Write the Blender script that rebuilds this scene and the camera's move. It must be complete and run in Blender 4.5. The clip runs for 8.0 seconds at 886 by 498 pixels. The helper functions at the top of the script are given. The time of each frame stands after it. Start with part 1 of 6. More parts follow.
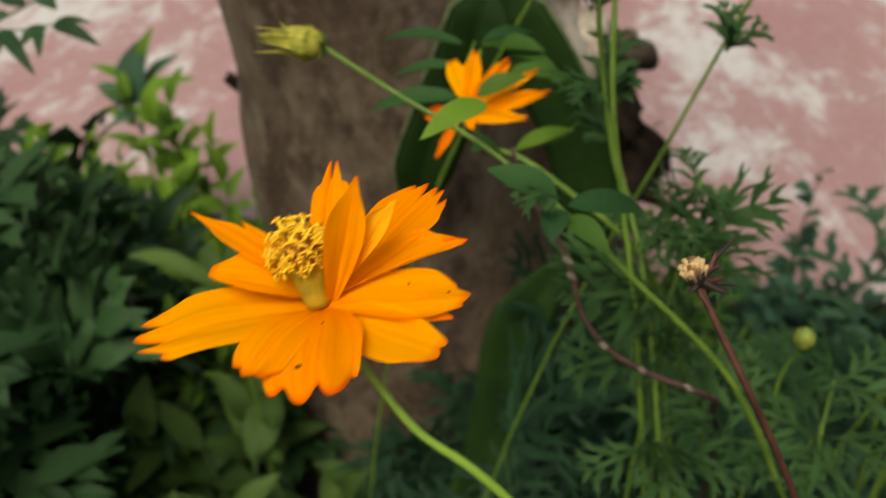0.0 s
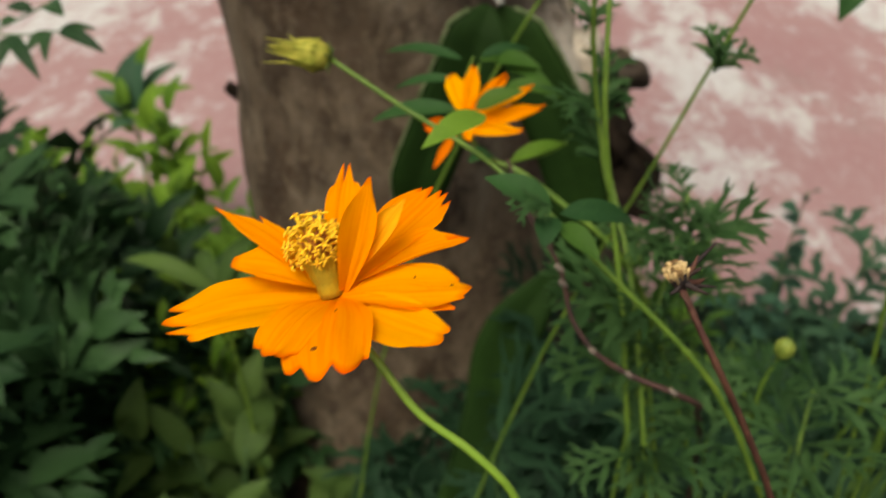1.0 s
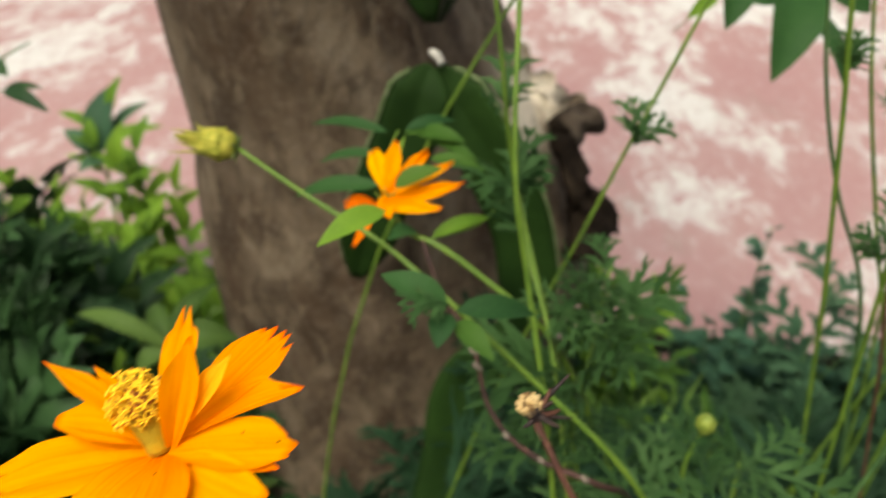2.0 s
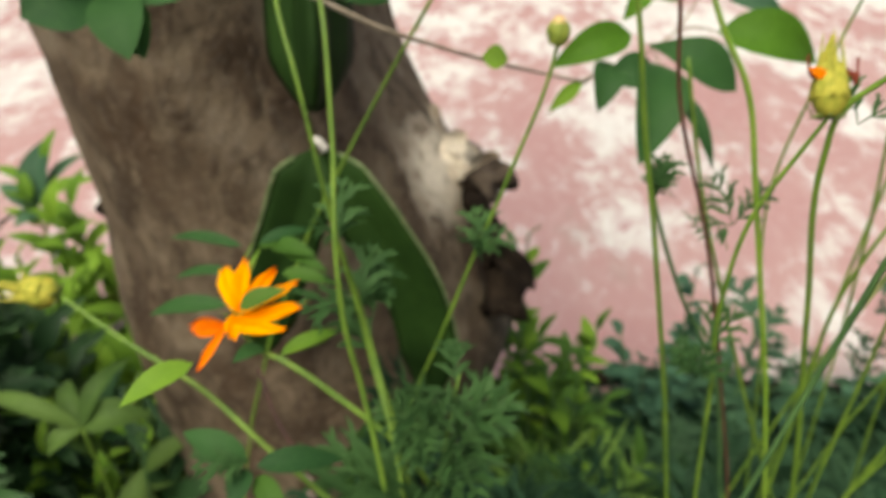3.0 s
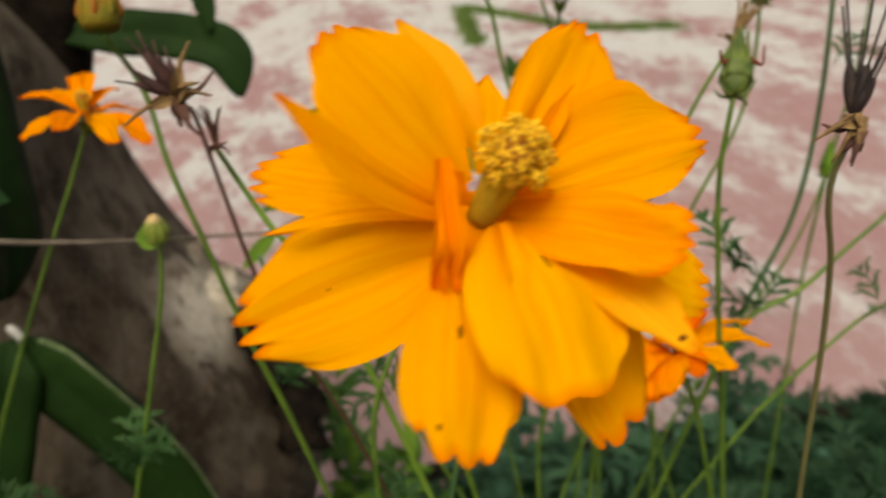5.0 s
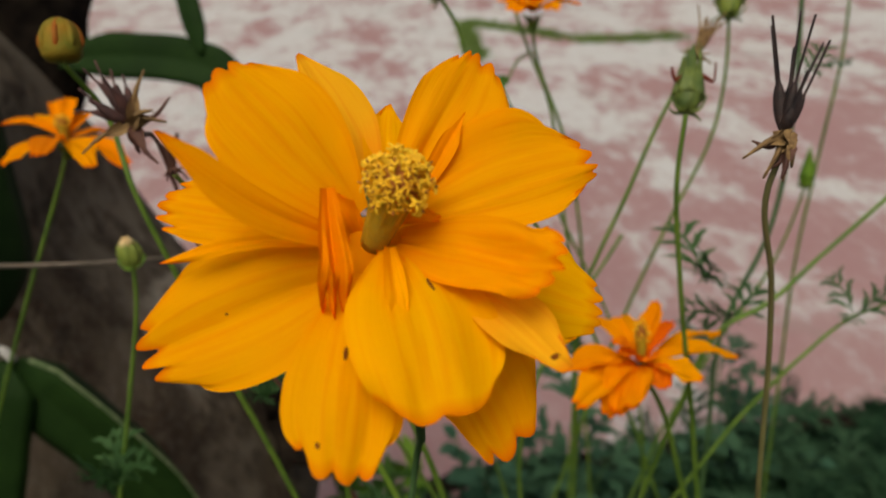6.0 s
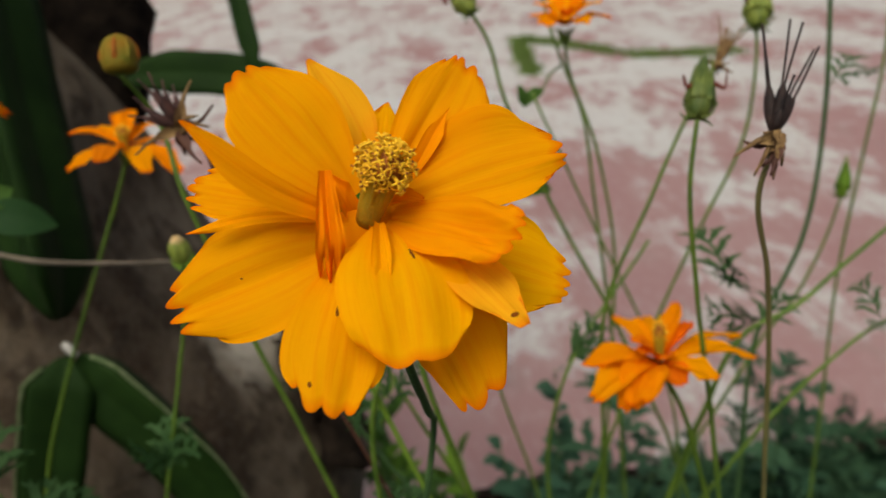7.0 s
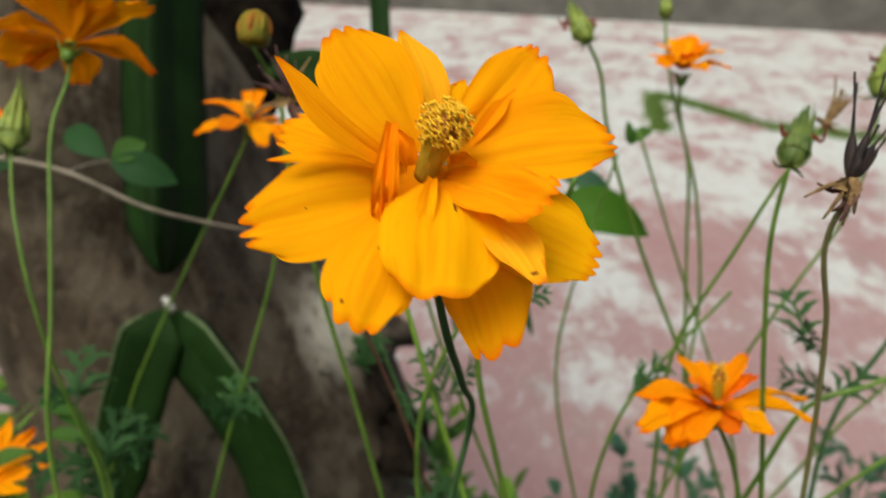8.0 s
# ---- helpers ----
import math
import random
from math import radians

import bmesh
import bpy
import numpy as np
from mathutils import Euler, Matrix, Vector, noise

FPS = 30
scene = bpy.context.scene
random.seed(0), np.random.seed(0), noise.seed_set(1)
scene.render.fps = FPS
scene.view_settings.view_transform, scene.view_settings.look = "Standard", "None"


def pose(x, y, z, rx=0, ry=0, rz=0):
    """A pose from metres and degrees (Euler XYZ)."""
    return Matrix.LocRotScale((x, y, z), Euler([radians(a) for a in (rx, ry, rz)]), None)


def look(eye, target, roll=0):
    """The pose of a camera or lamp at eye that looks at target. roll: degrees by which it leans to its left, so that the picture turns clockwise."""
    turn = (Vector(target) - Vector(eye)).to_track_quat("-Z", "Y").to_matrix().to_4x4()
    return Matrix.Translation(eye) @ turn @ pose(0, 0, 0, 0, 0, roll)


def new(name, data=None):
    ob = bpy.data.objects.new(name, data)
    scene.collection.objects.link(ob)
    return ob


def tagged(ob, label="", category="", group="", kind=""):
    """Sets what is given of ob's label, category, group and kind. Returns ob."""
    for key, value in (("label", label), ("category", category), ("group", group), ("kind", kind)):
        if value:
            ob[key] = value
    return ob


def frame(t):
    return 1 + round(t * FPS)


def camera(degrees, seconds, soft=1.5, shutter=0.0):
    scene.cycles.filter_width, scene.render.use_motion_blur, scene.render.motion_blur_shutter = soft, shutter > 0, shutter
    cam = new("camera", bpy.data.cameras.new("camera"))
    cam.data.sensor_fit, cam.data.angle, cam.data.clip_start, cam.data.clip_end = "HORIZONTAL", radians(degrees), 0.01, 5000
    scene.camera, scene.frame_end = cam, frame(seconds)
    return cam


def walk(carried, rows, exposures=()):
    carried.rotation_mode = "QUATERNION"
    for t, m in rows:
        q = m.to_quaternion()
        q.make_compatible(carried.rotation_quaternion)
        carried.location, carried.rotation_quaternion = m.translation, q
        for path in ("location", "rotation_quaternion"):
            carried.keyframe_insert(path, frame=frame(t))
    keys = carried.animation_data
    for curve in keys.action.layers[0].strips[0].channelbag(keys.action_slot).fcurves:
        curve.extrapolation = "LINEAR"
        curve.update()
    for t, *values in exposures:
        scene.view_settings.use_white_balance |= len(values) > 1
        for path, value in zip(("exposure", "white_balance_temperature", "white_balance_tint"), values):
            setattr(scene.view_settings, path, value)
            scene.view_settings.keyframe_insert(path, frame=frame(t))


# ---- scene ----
cam = camera(60.16, 8.0, soft=1.15, shutter=0.5)
cam.data.dof.use_dof = True
cam.data.dof.focus_distance = 0.121
cam.data.dof.aperture_fstop = 22.0
PATH = [
    (0, (-0.02025, -0.02263, 0.76799), (-0.10338, 0.77208, 0.16672), -0.94),
    (0.5, (-0.02869, -0.03648, 0.76614), (-0.09945, 0.76860, 0.17721), 0.86),
    (1, (-0.02144, -0.03318, 0.77215), (-0.09349, 0.77333, 0.18534), 0.74),
    (2.3, (0.01871, -0.01558, 0.79935), (-0.03322, 0.81714, 0.24810), 0.65),
    (2.5, (0.03027, -0.01565, 0.80708), (-0.01710, 0.82352, 0.26528), 0.54),
    (2.7, (0.04048, -0.01073, 0.81468), (-0.00117, 0.83487, 0.28248), 0.11),
    (3, (0.05783, 0.00286, 0.82930), (0.02916, 0.83915, 0.28177), -0.21),
    (3.5, (0.08077, 0.00967, 0.85236), (0.06221, 0.85401, 0.31687), -1.93),
    (4, (0.10408, 0.01780, 0.86010), (0.14938, 0.88970, 0.37251), -1.78),
    (4.5, (0.13447, 0.03093, 0.85755), (0.23135, 0.90294, 0.37774), -3.14),
    (5, (0.15027, 0.03449, 0.85369), (0.28794, 0.90523, 0.38162), -4.10),
    (5.2, (0.15773, 0.03758, 0.85388), (0.30436, 0.90576, 0.37977), -4.43),
    (6.3, (0.16410, 0.02176, 0.85841), (0.27577, 0.91067, 0.41414), -6.10),
    (6.5, (0.16421, 0.01669, 0.86144), (0.26185, 0.91056, 0.42388), -6.71),
    (7, (0.17122, 0.01194, 0.85637), (0.23445, 0.91204, 0.42530), -6.67),
    (7.5, (0.16720, 0.00468, 0.85772), (0.15582, 0.91846, 0.45166), -3.84),
    (8, (0.17977, -0.00274, 0.84949), (0.11228, 0.91869, 0.46687), -0.00),
]
EXPOSURES = [(0.0, 0.64, 6900, 3), (0.5, 1.07, 6850, 3), (1.0, 0.76, 6900, 3), (2.5, 1.34, 6850, 0), (3.0, 1.33, 6850, 1), (3.5, 1.21, 6900, 1), (4.0, 1.20, 7150, 4), (4.5, 0.92, 7150, 4), (5.0, 0.60, 7100, 2), (6.5, 0.22, 6550, 4), (7.0, 0.29, 6550, 3), (7.5, 0.36, 6400, 3), (8.0, 0.72, 6250, -4)]
walk(cam, [(t, look(eye, target, roll)) for t, eye, target, roll in PATH], EXPOSURES)

# ---- world and sun: bright shade under a hazy sky ----
world = bpy.data.worlds.new("world")
scene.world = world
world.use_nodes = True
wn = world.node_tree
sky = wn.nodes.new("ShaderNodeTexSky")
sky.sky_type = "NISHITA"
sky.sun_disc = False
sky.sun_elevation = radians(58)
sky.sun_rotation = radians(204)
sky.air_density, sky.dust_density, sky.ozone_density = 0.7, 7.0, 0.4
wn.links.new(sky.outputs[0], wn.nodes["Background"].inputs[0])
wn.nodes["Background"].inputs[1].default_value = 0.08
sun = new("sun", bpy.data.lights.new("sun", "SUN"))
sun.data.energy = 1.5
sun.data.angle = radians(38)
sun.data.color = (1.0, 0.95, 0.88)
sun.matrix_world = look((-0.45, -1.0, 2.3), (0, 0, 0))


# ---- materials ----
def material(name, rough=0.6, spec=0.4):
    m = bpy.data.materials.new(name)
    m.use_nodes = True
    nt = m.node_tree
    b = nt.nodes["Principled BSDF"]
    b.inputs["Roughness"].default_value = rough
    b.inputs["Specular IOR Level"].default_value = spec
    return m, nt, b


def node(nt, kind, **inputs):
    n = nt.nodes.new(kind)
    for key, value in inputs.items():
        n.inputs[key.replace("_", " ")].default_value = value
    return n


def noise_of(nt, scale, detail=4.0, rough=0.55, vector=None, distort=0.0):
    n = node(nt, "ShaderNodeTexNoise", Scale=scale, Detail=detail, Roughness=rough, Distortion=distort)
    if vector is None:
        vector = nt.nodes.new("ShaderNodeTexCoord").outputs["Object"]
    nt.links.new(vector, n.inputs["Vector"])
    return n.outputs["Fac"]


def ramp(nt, fac, stops):
    n = nt.nodes.new("ShaderNodeValToRGB")
    e = n.color_ramp.elements
    while len(e) < len(stops):
        e.new(0.5)
    for el, (at, c) in zip(e, stops):
        el.position = at
        el.color = (*c, 1)
    nt.links.new(fac, n.inputs[0])
    return n.outputs[0]


def mix(nt, fac, a, b, blend="MIX"):
    n = nt.nodes.new("ShaderNodeMix")
    n.data_type, n.blend_type = "RGBA", blend
    for socket, v in ((n.inputs[0], fac), (n.inputs[6], a), (n.inputs[7], b)):
        if hasattr(v, "links"):
            nt.links.new(v, socket)
        elif isinstance(v, (int, float)):
            socket.default_value = v
        else:
            socket.default_value = (*v, 1)
    return n.outputs[2]


def bump(nt, b, height, strength, distance):
    n = node(nt, "ShaderNodeBump", Strength=strength, Distance=distance)
    nt.links.new(height, n.inputs["Height"])
    nt.links.new(n.outputs[0], b.inputs["Normal"])


def thin(nt, b, colour, share):
    """Lets part of the light through a thin blade."""
    t = nt.nodes.new("ShaderNodeBsdfTranslucent")
    nt.links.new(colour, t.inputs[0])
    m = nt.nodes.new("ShaderNodeMixShader")
    m.inputs[0].default_value = share
    nt.links.new(b.outputs[0], m.inputs[1])
    nt.links.new(t.outputs[0], m.inputs[2])
    nt.links.new(m.outputs[0], nt.nodes["Material Output"].inputs[0])


def petal_material(name, base, tip, vein, share=0.35):
    m, nt, b = material(name, 0.75, 0.03)
    uv = nt.nodes.new("ShaderNodeUVMap").outputs[0]
    sep = nt.nodes.new("ShaderNodeSeparateXYZ")
    nt.links.new(uv, sep.inputs[0])
    mid_rim, rim = vein, (vein[0] * 0.86, vein[1] * 0.62, vein[2])
    along = ramp(nt, sep.outputs[1], [(0.0, base), (0.35, tip), (0.92, tip), (0.98, mid_rim), (1.0, rim)])
    stretch = node(nt, "ShaderNodeMapping", Scale=(4.6, 0.40, 1.0))
    nt.links.new(uv, stretch.inputs[0])
    lines = noise_of(nt, 2.6, 3.0, 0.6, stretch.outputs[0])
    c = mix(nt, ramp(nt, lines, [(0.47, (0, 0, 0)), (0.66, (0.42, 0.42, 0.42))]), along, vein)
    blotch = noise_of(nt, 90.0, 2.0)
    c = mix(nt, ramp(nt, blotch, [(0.45, (0, 0, 0)), (0.75, (0.4, 0.4, 0.4))]), c, tip)
    info = nt.nodes.new("ShaderNodeObjectInfo")
    hue = nt.nodes.new("ShaderNodeHueSaturation")
    shift = node(nt, "ShaderNodeMapRange", To_Min=0.492, To_Max=0.508)
    nt.links.new(info.outputs["Random"], shift.inputs[0])
    nt.links.new(shift.outputs[0], hue.inputs["Hue"])
    nt.links.new(c, hue.inputs["Color"])
    c = hue.outputs[0]
    nt.links.new(c, b.inputs["Base Color"])
    bump(nt, b, lines, 0.22, 0.0012)
    thin(nt, b, c, share)
    return m


def leaf_material(name, dark, light, share=0.35, rough=0.58, spec=0.12):
    m, nt, b = material(name, rough, spec)
    info = nt.nodes.new("ShaderNodeObjectInfo").outputs["Random"]
    isle = nt.nodes.new("ShaderNodeNewGeometry").outputs["Random Per Island"]
    both = nt.nodes.new("ShaderNodeMath")
    both.operation = "MULTIPLY_ADD"
    nt.links.new(isle, both.inputs[0])
    both.inputs[1].default_value = 0.45
    half = nt.nodes.new("ShaderNodeMath")
    half.operation = "MULTIPLY"
    half.inputs[1].default_value = 0.55
    nt.links.new(info, half.inputs[0])
    nt.links.new(half.outputs[0], both.inputs[2])
    c = ramp(nt, both.outputs[0], [(0.0, dark), (1.0, light)])
    uv = nt.nodes.new("ShaderNodeUVMap").outputs[0]
    stretch = node(nt, "ShaderNodeMapping", Scale=(3.0, 14.0, 1.0))
    nt.links.new(uv, stretch.inputs[0])
    veins = noise_of(nt, 1.5, 2.0, 0.5, stretch.outputs[0])
    c = mix(nt, ramp(nt, veins, [(0.45, (0, 0, 0)), (0.7, (0.3, 0.3, 0.3))]), c, light)
    grime = noise_of(nt, 60.0, 3.0)
    c = mix(nt, ramp(nt, grime, [(0.5, (0, 0, 0)), (0.8, (0.35, 0.35, 0.35))]), c, dark)
    nt.links.new(c, b.inputs["Base Color"])
    bump(nt, b, veins, 0.3, 0.001)
    thin(nt, b, c, share)
    return m


def plain_material(name, a, b_colour, scale, rough=0.6, spec=0.35, relief=0.3, depth=0.001):
    m, nt, b = material(name, rough, spec)
    n = noise_of(nt, scale, 5.0)
    fine = noise_of(nt, scale * 7, 3.0)
    c = mix(nt, ramp(nt, n, [(0.35, (0, 0, 0)), (0.65, (1, 1, 1))]), a, b_colour)
    c = mix(nt, ramp(nt, fine, [(0.4, (0, 0, 0)), (0.7, (0.4, 0.4, 0.4))]), c, a)
    nt.links.new(c, b.inputs["Base Color"])
    bump(nt, b, fine, relief, depth)
    return m


PETAL = petal_material("orange_petal", (0.84, 0.251, 0.002), (0.89, 0.305, 0.002), (0.80, 0.16, 0.001))
PETAL_GOLD = petal_material("golden_petal", (0.84, 0.302, 0.002), (0.89, 0.383, 0.002), (0.82, 0.228, 0.001))
PETAL_WARM = petal_material("warm_gold_petal", (0.84, 0.268, 0.002), (0.89, 0.326, 0.002), (0.82, 0.17, 0.001))
PETAL_LIGHT = petal_material("yellow_petal", (0.88, 0.39, 0.010), (0.92, 0.47, 0.012), (0.85, 0.30, 0.006))
PETAL_RED = petal_material("red_orange_petal", (0.75, 0.16, 0.004), (0.82, 0.19, 0.004), (0.62, 0.08, 0.002))
FLORET = plain_material("yellow_floret", (0.80, 0.43, 0.010), (0.88, 0.57, 0.02), 400, 0.6)
ANTHER = plain_material("brown_anther", (0.22, 0.06, 0.005), (0.45, 0.16, 0.01), 500, 0.7)
BLEMISH = plain_material("brown_blemish", (0.13, 0.036, 0.004), (0.26, 0.075, 0.008), 700, 0.8, 0.05)
COLUMN = plain_material("floret_tube", (0.44, 0.27, 0.012), (0.31, 0.23, 0.02), 300, 0.5, 0.12)
STEM = plain_material("green_stem", (0.068, 0.130, 0.014), (0.128, 0.208, 0.022), 90, 0.5)
STEM_LIME = plain_material("lime_stem", (0.13, 0.24, 0.02), (0.21, 0.33, 0.04), 60, 0.45)
STEM_DARK = plain_material("dark_green_stem", (0.04, 0.09, 0.03), (0.07, 0.14, 0.04), 90, 0.5)
STEM_BROWN = plain_material("dry_brown_stem", (0.052, 0.018, 0.012), (0.105, 0.042, 0.022), 120, 0.7)
TWIG = plain_material("grey_twig", (0.17, 0.14, 0.10), (0.28, 0.23, 0.175), 120, 0.8)
DRY = plain_material("dry_seed_head", (0.010, 0.006, 0.006), (0.036, 0.018, 0.014), 300, 0.7)
DRY_RED = plain_material("red_brown_seed", (0.030, 0.012, 0.011), (0.085, 0.034, 0.026), 300, 0.75)
STRAW_DARK = plain_material("brown_straw", (0.12, 0.065, 0.025), (0.26, 0.16, 0.06), 400, 0.8)
STEM_OLIVE = plain_material("olive_stem", (0.10, 0.085, 0.03), (0.16, 0.15, 0.05), 60, 0.6)
TWIG_RED = plain_material("red_brown_twig", (0.028, 0.011, 0.009), (0.060, 0.024, 0.017), 120, 0.7)
CORK = plain_material("pale_cork", (0.28, 0.27, 0.24), (0.46, 0.44, 0.40), 200, 0.9)
STRAW = plain_material("straw_head", (0.45, 0.30, 0.12), (0.6, 0.45, 0.22), 500, 0.8)
BUD = plain_material("green_bud", (0.13, 0.18, 0.025), (0.24, 0.27, 0.045), 250, 0.5)
BLUSH = plain_material("reddish_bud", (0.24, 0.055, 0.008), (0.26, 0.13, 0.016), 150, 0.6, 0.1)
BUD_WARM = plain_material("yellow_olive_bud", (0.22, 0.125, 0.012), (0.13, 0.135, 0.016), 160, 0.6, 0.1)
SPENT = plain_material("yellow_green_head", (0.20, 0.21, 0.025), (0.36, 0.32, 0.05), 300, 0.6, 0.15)
SHRED = plain_material("withered_red_shred", (0.085, 0.016, 0.012), (0.17, 0.040, 0.022), 300, 0.8, 0.1)
BUD_DARK = plain_material("dark_bud", (0.06, 0.095, 0.018), (0.13, 0.16, 0.028), 250, 0.5)
FRESH = leaf_material("fresh_leaf", (0.048, 0.122, 0.014), (0.19, 0.32, 0.032))
# cosmos leaf green is lowered so that its colour holds the bed's shade
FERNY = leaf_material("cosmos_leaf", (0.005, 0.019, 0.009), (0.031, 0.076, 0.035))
FRESH_VINE = leaf_material("bright_vine_leaf", (0.040, 0.105, 0.008), (0.085, 0.19, 0.016))
TEALWEED = leaf_material("grey_green_weed_leaf", (0.014, 0.042, 0.020), (0.058, 0.118, 0.056))
GRASS = leaf_material("grass_blade", (0.06, 0.13, 0.022), (0.17, 0.28, 0.06))
PALEWEED = leaf_material("rounded_weed_leaf", (0.030, 0.080, 0.048), (0.070, 0.150, 0.088))
FRESHFERN = leaf_material("young_cosmos_leaf", (0.017, 0.052, 0.014), (0.066, 0.135, 0.042))
MIDGREEN = leaf_material("mid_green_leaf", (0.0306, 0.0816, 0.012), (0.0748, 0.15, 0.0239))
SHRUB = leaf_material("shrub_leaf", (0.018, 0.048, 0.010), (0.105, 0.17, 0.040))
WEED = leaf_material("weed_leaf", (0.022, 0.062, 0.034), (0.075, 0.150, 0.078))
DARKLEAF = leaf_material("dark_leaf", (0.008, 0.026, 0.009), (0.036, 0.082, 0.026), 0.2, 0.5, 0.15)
BROAD = leaf_material("broad_leaf", (0.0144, 0.048, 0.0158), (0.04, 0.104, 0.0264))
CACTUS_RIM = plain_material("corky_cactus_edge", (0.06, 0.10, 0.028), (0.17, 0.20, 0.10), 120, 0.8)
CACTUS = plain_material("cactus_skin", (0.007, 0.020, 0.0032), (0.017, 0.042, 0.007), 14, 0.7, 0.1)


def bark_material():
    m, nt, b = material("smooth_bark", 0.85, 0.2)
    co = nt.nodes.new("ShaderNodeTexCoord").outputs["Object"]
    stretch = node(nt, "ShaderNodeMapping", Scale=(1.0, 1.0, 0.65))
    nt.links.new(co, stretch.inputs[0])
    big = noise_of(nt, 10, 5, 0.6, stretch.outputs[0], 0.6)
    mid = noise_of(nt, 38, 5, 0.65, stretch.outputs[0])
    fine = noise_of(nt, 160, 4, 0.6, co)
    c = ramp(nt, big, [(0.32, (0.040, 0.023, 0.012)), (0.44, (0.072, 0.051, 0.032)), (0.54, (0.106, 0.080, 0.053)), (0.66, (0.168, 0.136, 0.098))])
    c = mix(nt, ramp(nt, noise_of(nt, 21, 6, 0.7, stretch.outputs[0], 1.2), [(0.50, (0, 0, 0)), (0.62, (0.6, 0.6, 0.6))]), c, (0.160, 0.126, 0.085))
    c = mix(nt, ramp(nt, mid, [(0.48, (0, 0, 0)), (0.62, (0.8, 0.8, 0.8))]), c, (0.034, 0.022, 0.013))
    c = mix(nt, ramp(nt, fine, [(0.5, (0, 0, 0)), (0.75, (0.35, 0.35, 0.35))]), c, (0.16, 0.135, 0.11))
    # barkless pale wood round the broken limb
    far = nt.nodes.new("ShaderNodeVectorMath")
    far.operation = "DISTANCE"
    squash = node(nt, "ShaderNodeMapping", Scale=(0.9, 1.0, 1.1))
    nt.links.new(co, squash.inputs[0])
    nt.links.new(squash.outputs[0], far.inputs[0])
    far.inputs[1].default_value = (0.040, 0.62, 0.567)
    edge = nt.nodes.new("ShaderNodeMath")
    edge.operation = "MULTIPLY_ADD"
    nt.links.new(mid, edge.inputs[0])
    edge.inputs[1].default_value = 0.13
    nt.links.new(far.outputs["Value"], edge.inputs[2])
    c = mix(nt, ramp(nt, edge.outputs[0], [(0.100, (0.95, 0.95, 0.95)), (0.132, (0, 0, 0))]), c, mix(nt, ramp(nt, mid, [(0.36, (0, 0, 0)), (0.56, (1, 1, 1))]), (0.18, 0.138, 0.098), (0.62, 0.55, 0.44)))
    nt.links.new(c, b.inputs["Base Color"])
    bump(nt, b, mid, 0.7, 0.009)
    return m


def pavement_material():
    m, nt, b = material("worn_pink_paint", 0.85, 0.2)
    at = nt.nodes.new("ShaderNodeTexCoord").outputs["Object"]
    squeeze = node(nt, "ShaderNodeMapping", Scale=(0.95, 0.50, 1.0))
    nt.links.new(at, squeeze.inputs[0])
    co = squeeze.outputs[0]
    big = noise_of(nt, 3.4, 6, 0.66, co, 0.2)
    mid = noise_of(nt, 19, 8, 0.74, co, 0.6)
    speck = noise_of(nt, 42, 4, 0.6, co)
    fine = noise_of(nt, 150, 4, 0.6, co)
    add = nt.nodes.new("ShaderNodeMath")
    add.operation = "MULTIPLY_ADD"
    nt.links.new(mid, add.inputs[0])
    add.inputs[1].default_value = 0.75
    nt.links.new(big, add.inputs[2])
    pink = mix(nt, ramp(nt, big, [(0.35, (0, 0, 0)), (0.65, (1, 1, 1))]), (0.282, 0.158, 0.158), (0.318, 0.206, 0.202))
    # paint more worn towards mid-yard; darker pink near the bed also paints in shade
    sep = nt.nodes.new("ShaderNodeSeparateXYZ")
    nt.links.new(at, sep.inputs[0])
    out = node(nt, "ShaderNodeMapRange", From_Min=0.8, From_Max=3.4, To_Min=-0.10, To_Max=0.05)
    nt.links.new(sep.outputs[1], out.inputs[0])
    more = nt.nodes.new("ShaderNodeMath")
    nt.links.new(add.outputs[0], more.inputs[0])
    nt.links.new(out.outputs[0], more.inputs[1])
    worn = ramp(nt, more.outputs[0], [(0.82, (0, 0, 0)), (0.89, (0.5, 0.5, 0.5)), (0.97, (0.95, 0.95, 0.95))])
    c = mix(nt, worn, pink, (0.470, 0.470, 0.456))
    c = mix(nt, ramp(nt, speck, [(0.5, (0, 0, 0)), (0.7, (0.35, 0.35, 0.35))]), c, (0.40, 0.32, 0.305))
    dirt = ramp(nt, noise_of(nt, 5.0, 7, 0.7, co, 0.4), [(0.57, (0, 0, 0)), (0.74, (0.55, 0.55, 0.55))])
    c = mix(nt, dirt, c, (0.21, 0.19, 0.165))
    c = mix(nt, ramp(nt, fine, [(0.5, (0, 0, 0)), (0.75, (0.3, 0.3, 0.3))]), c, (0.30, 0.24, 0.22))
    nt.links.new(c, b.inputs["Base Color"])
    bump(nt, b, mid, 0.4, 0.006)
    return m


BARK = bark_material()
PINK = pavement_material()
# soil darkened beyond its own tone, with the plants' shadows put into the colour
SOIL = plain_material("soil_with_plant_shade", (0.012, 0.009, 0.0065), (0.036, 0.026, 0.018), 14, 0.95, 0.1, 0.8, 0.02)
CONCRETE = plain_material("stained_concrete", (0.091, 0.084, 0.077), (0.154, 0.14, 0.126), 3, 0.9, 0.2, 0.5, 0.01)
# black of the rotted wood; on the side limb it paints shade
ROT_SHADE = plain_material("rotted_and_shaded_wood", (0.008, 0.006, 0.005), (0.032, 0.023, 0.016), 60, 0.95, 0.05, 0.8, 0.006)
KNOB = plain_material("weathered_knot", (0.026, 0.019, 0.014), (0.085, 0.066, 0.050), 45, 0.9, 0.1, 0.7, 0.006)
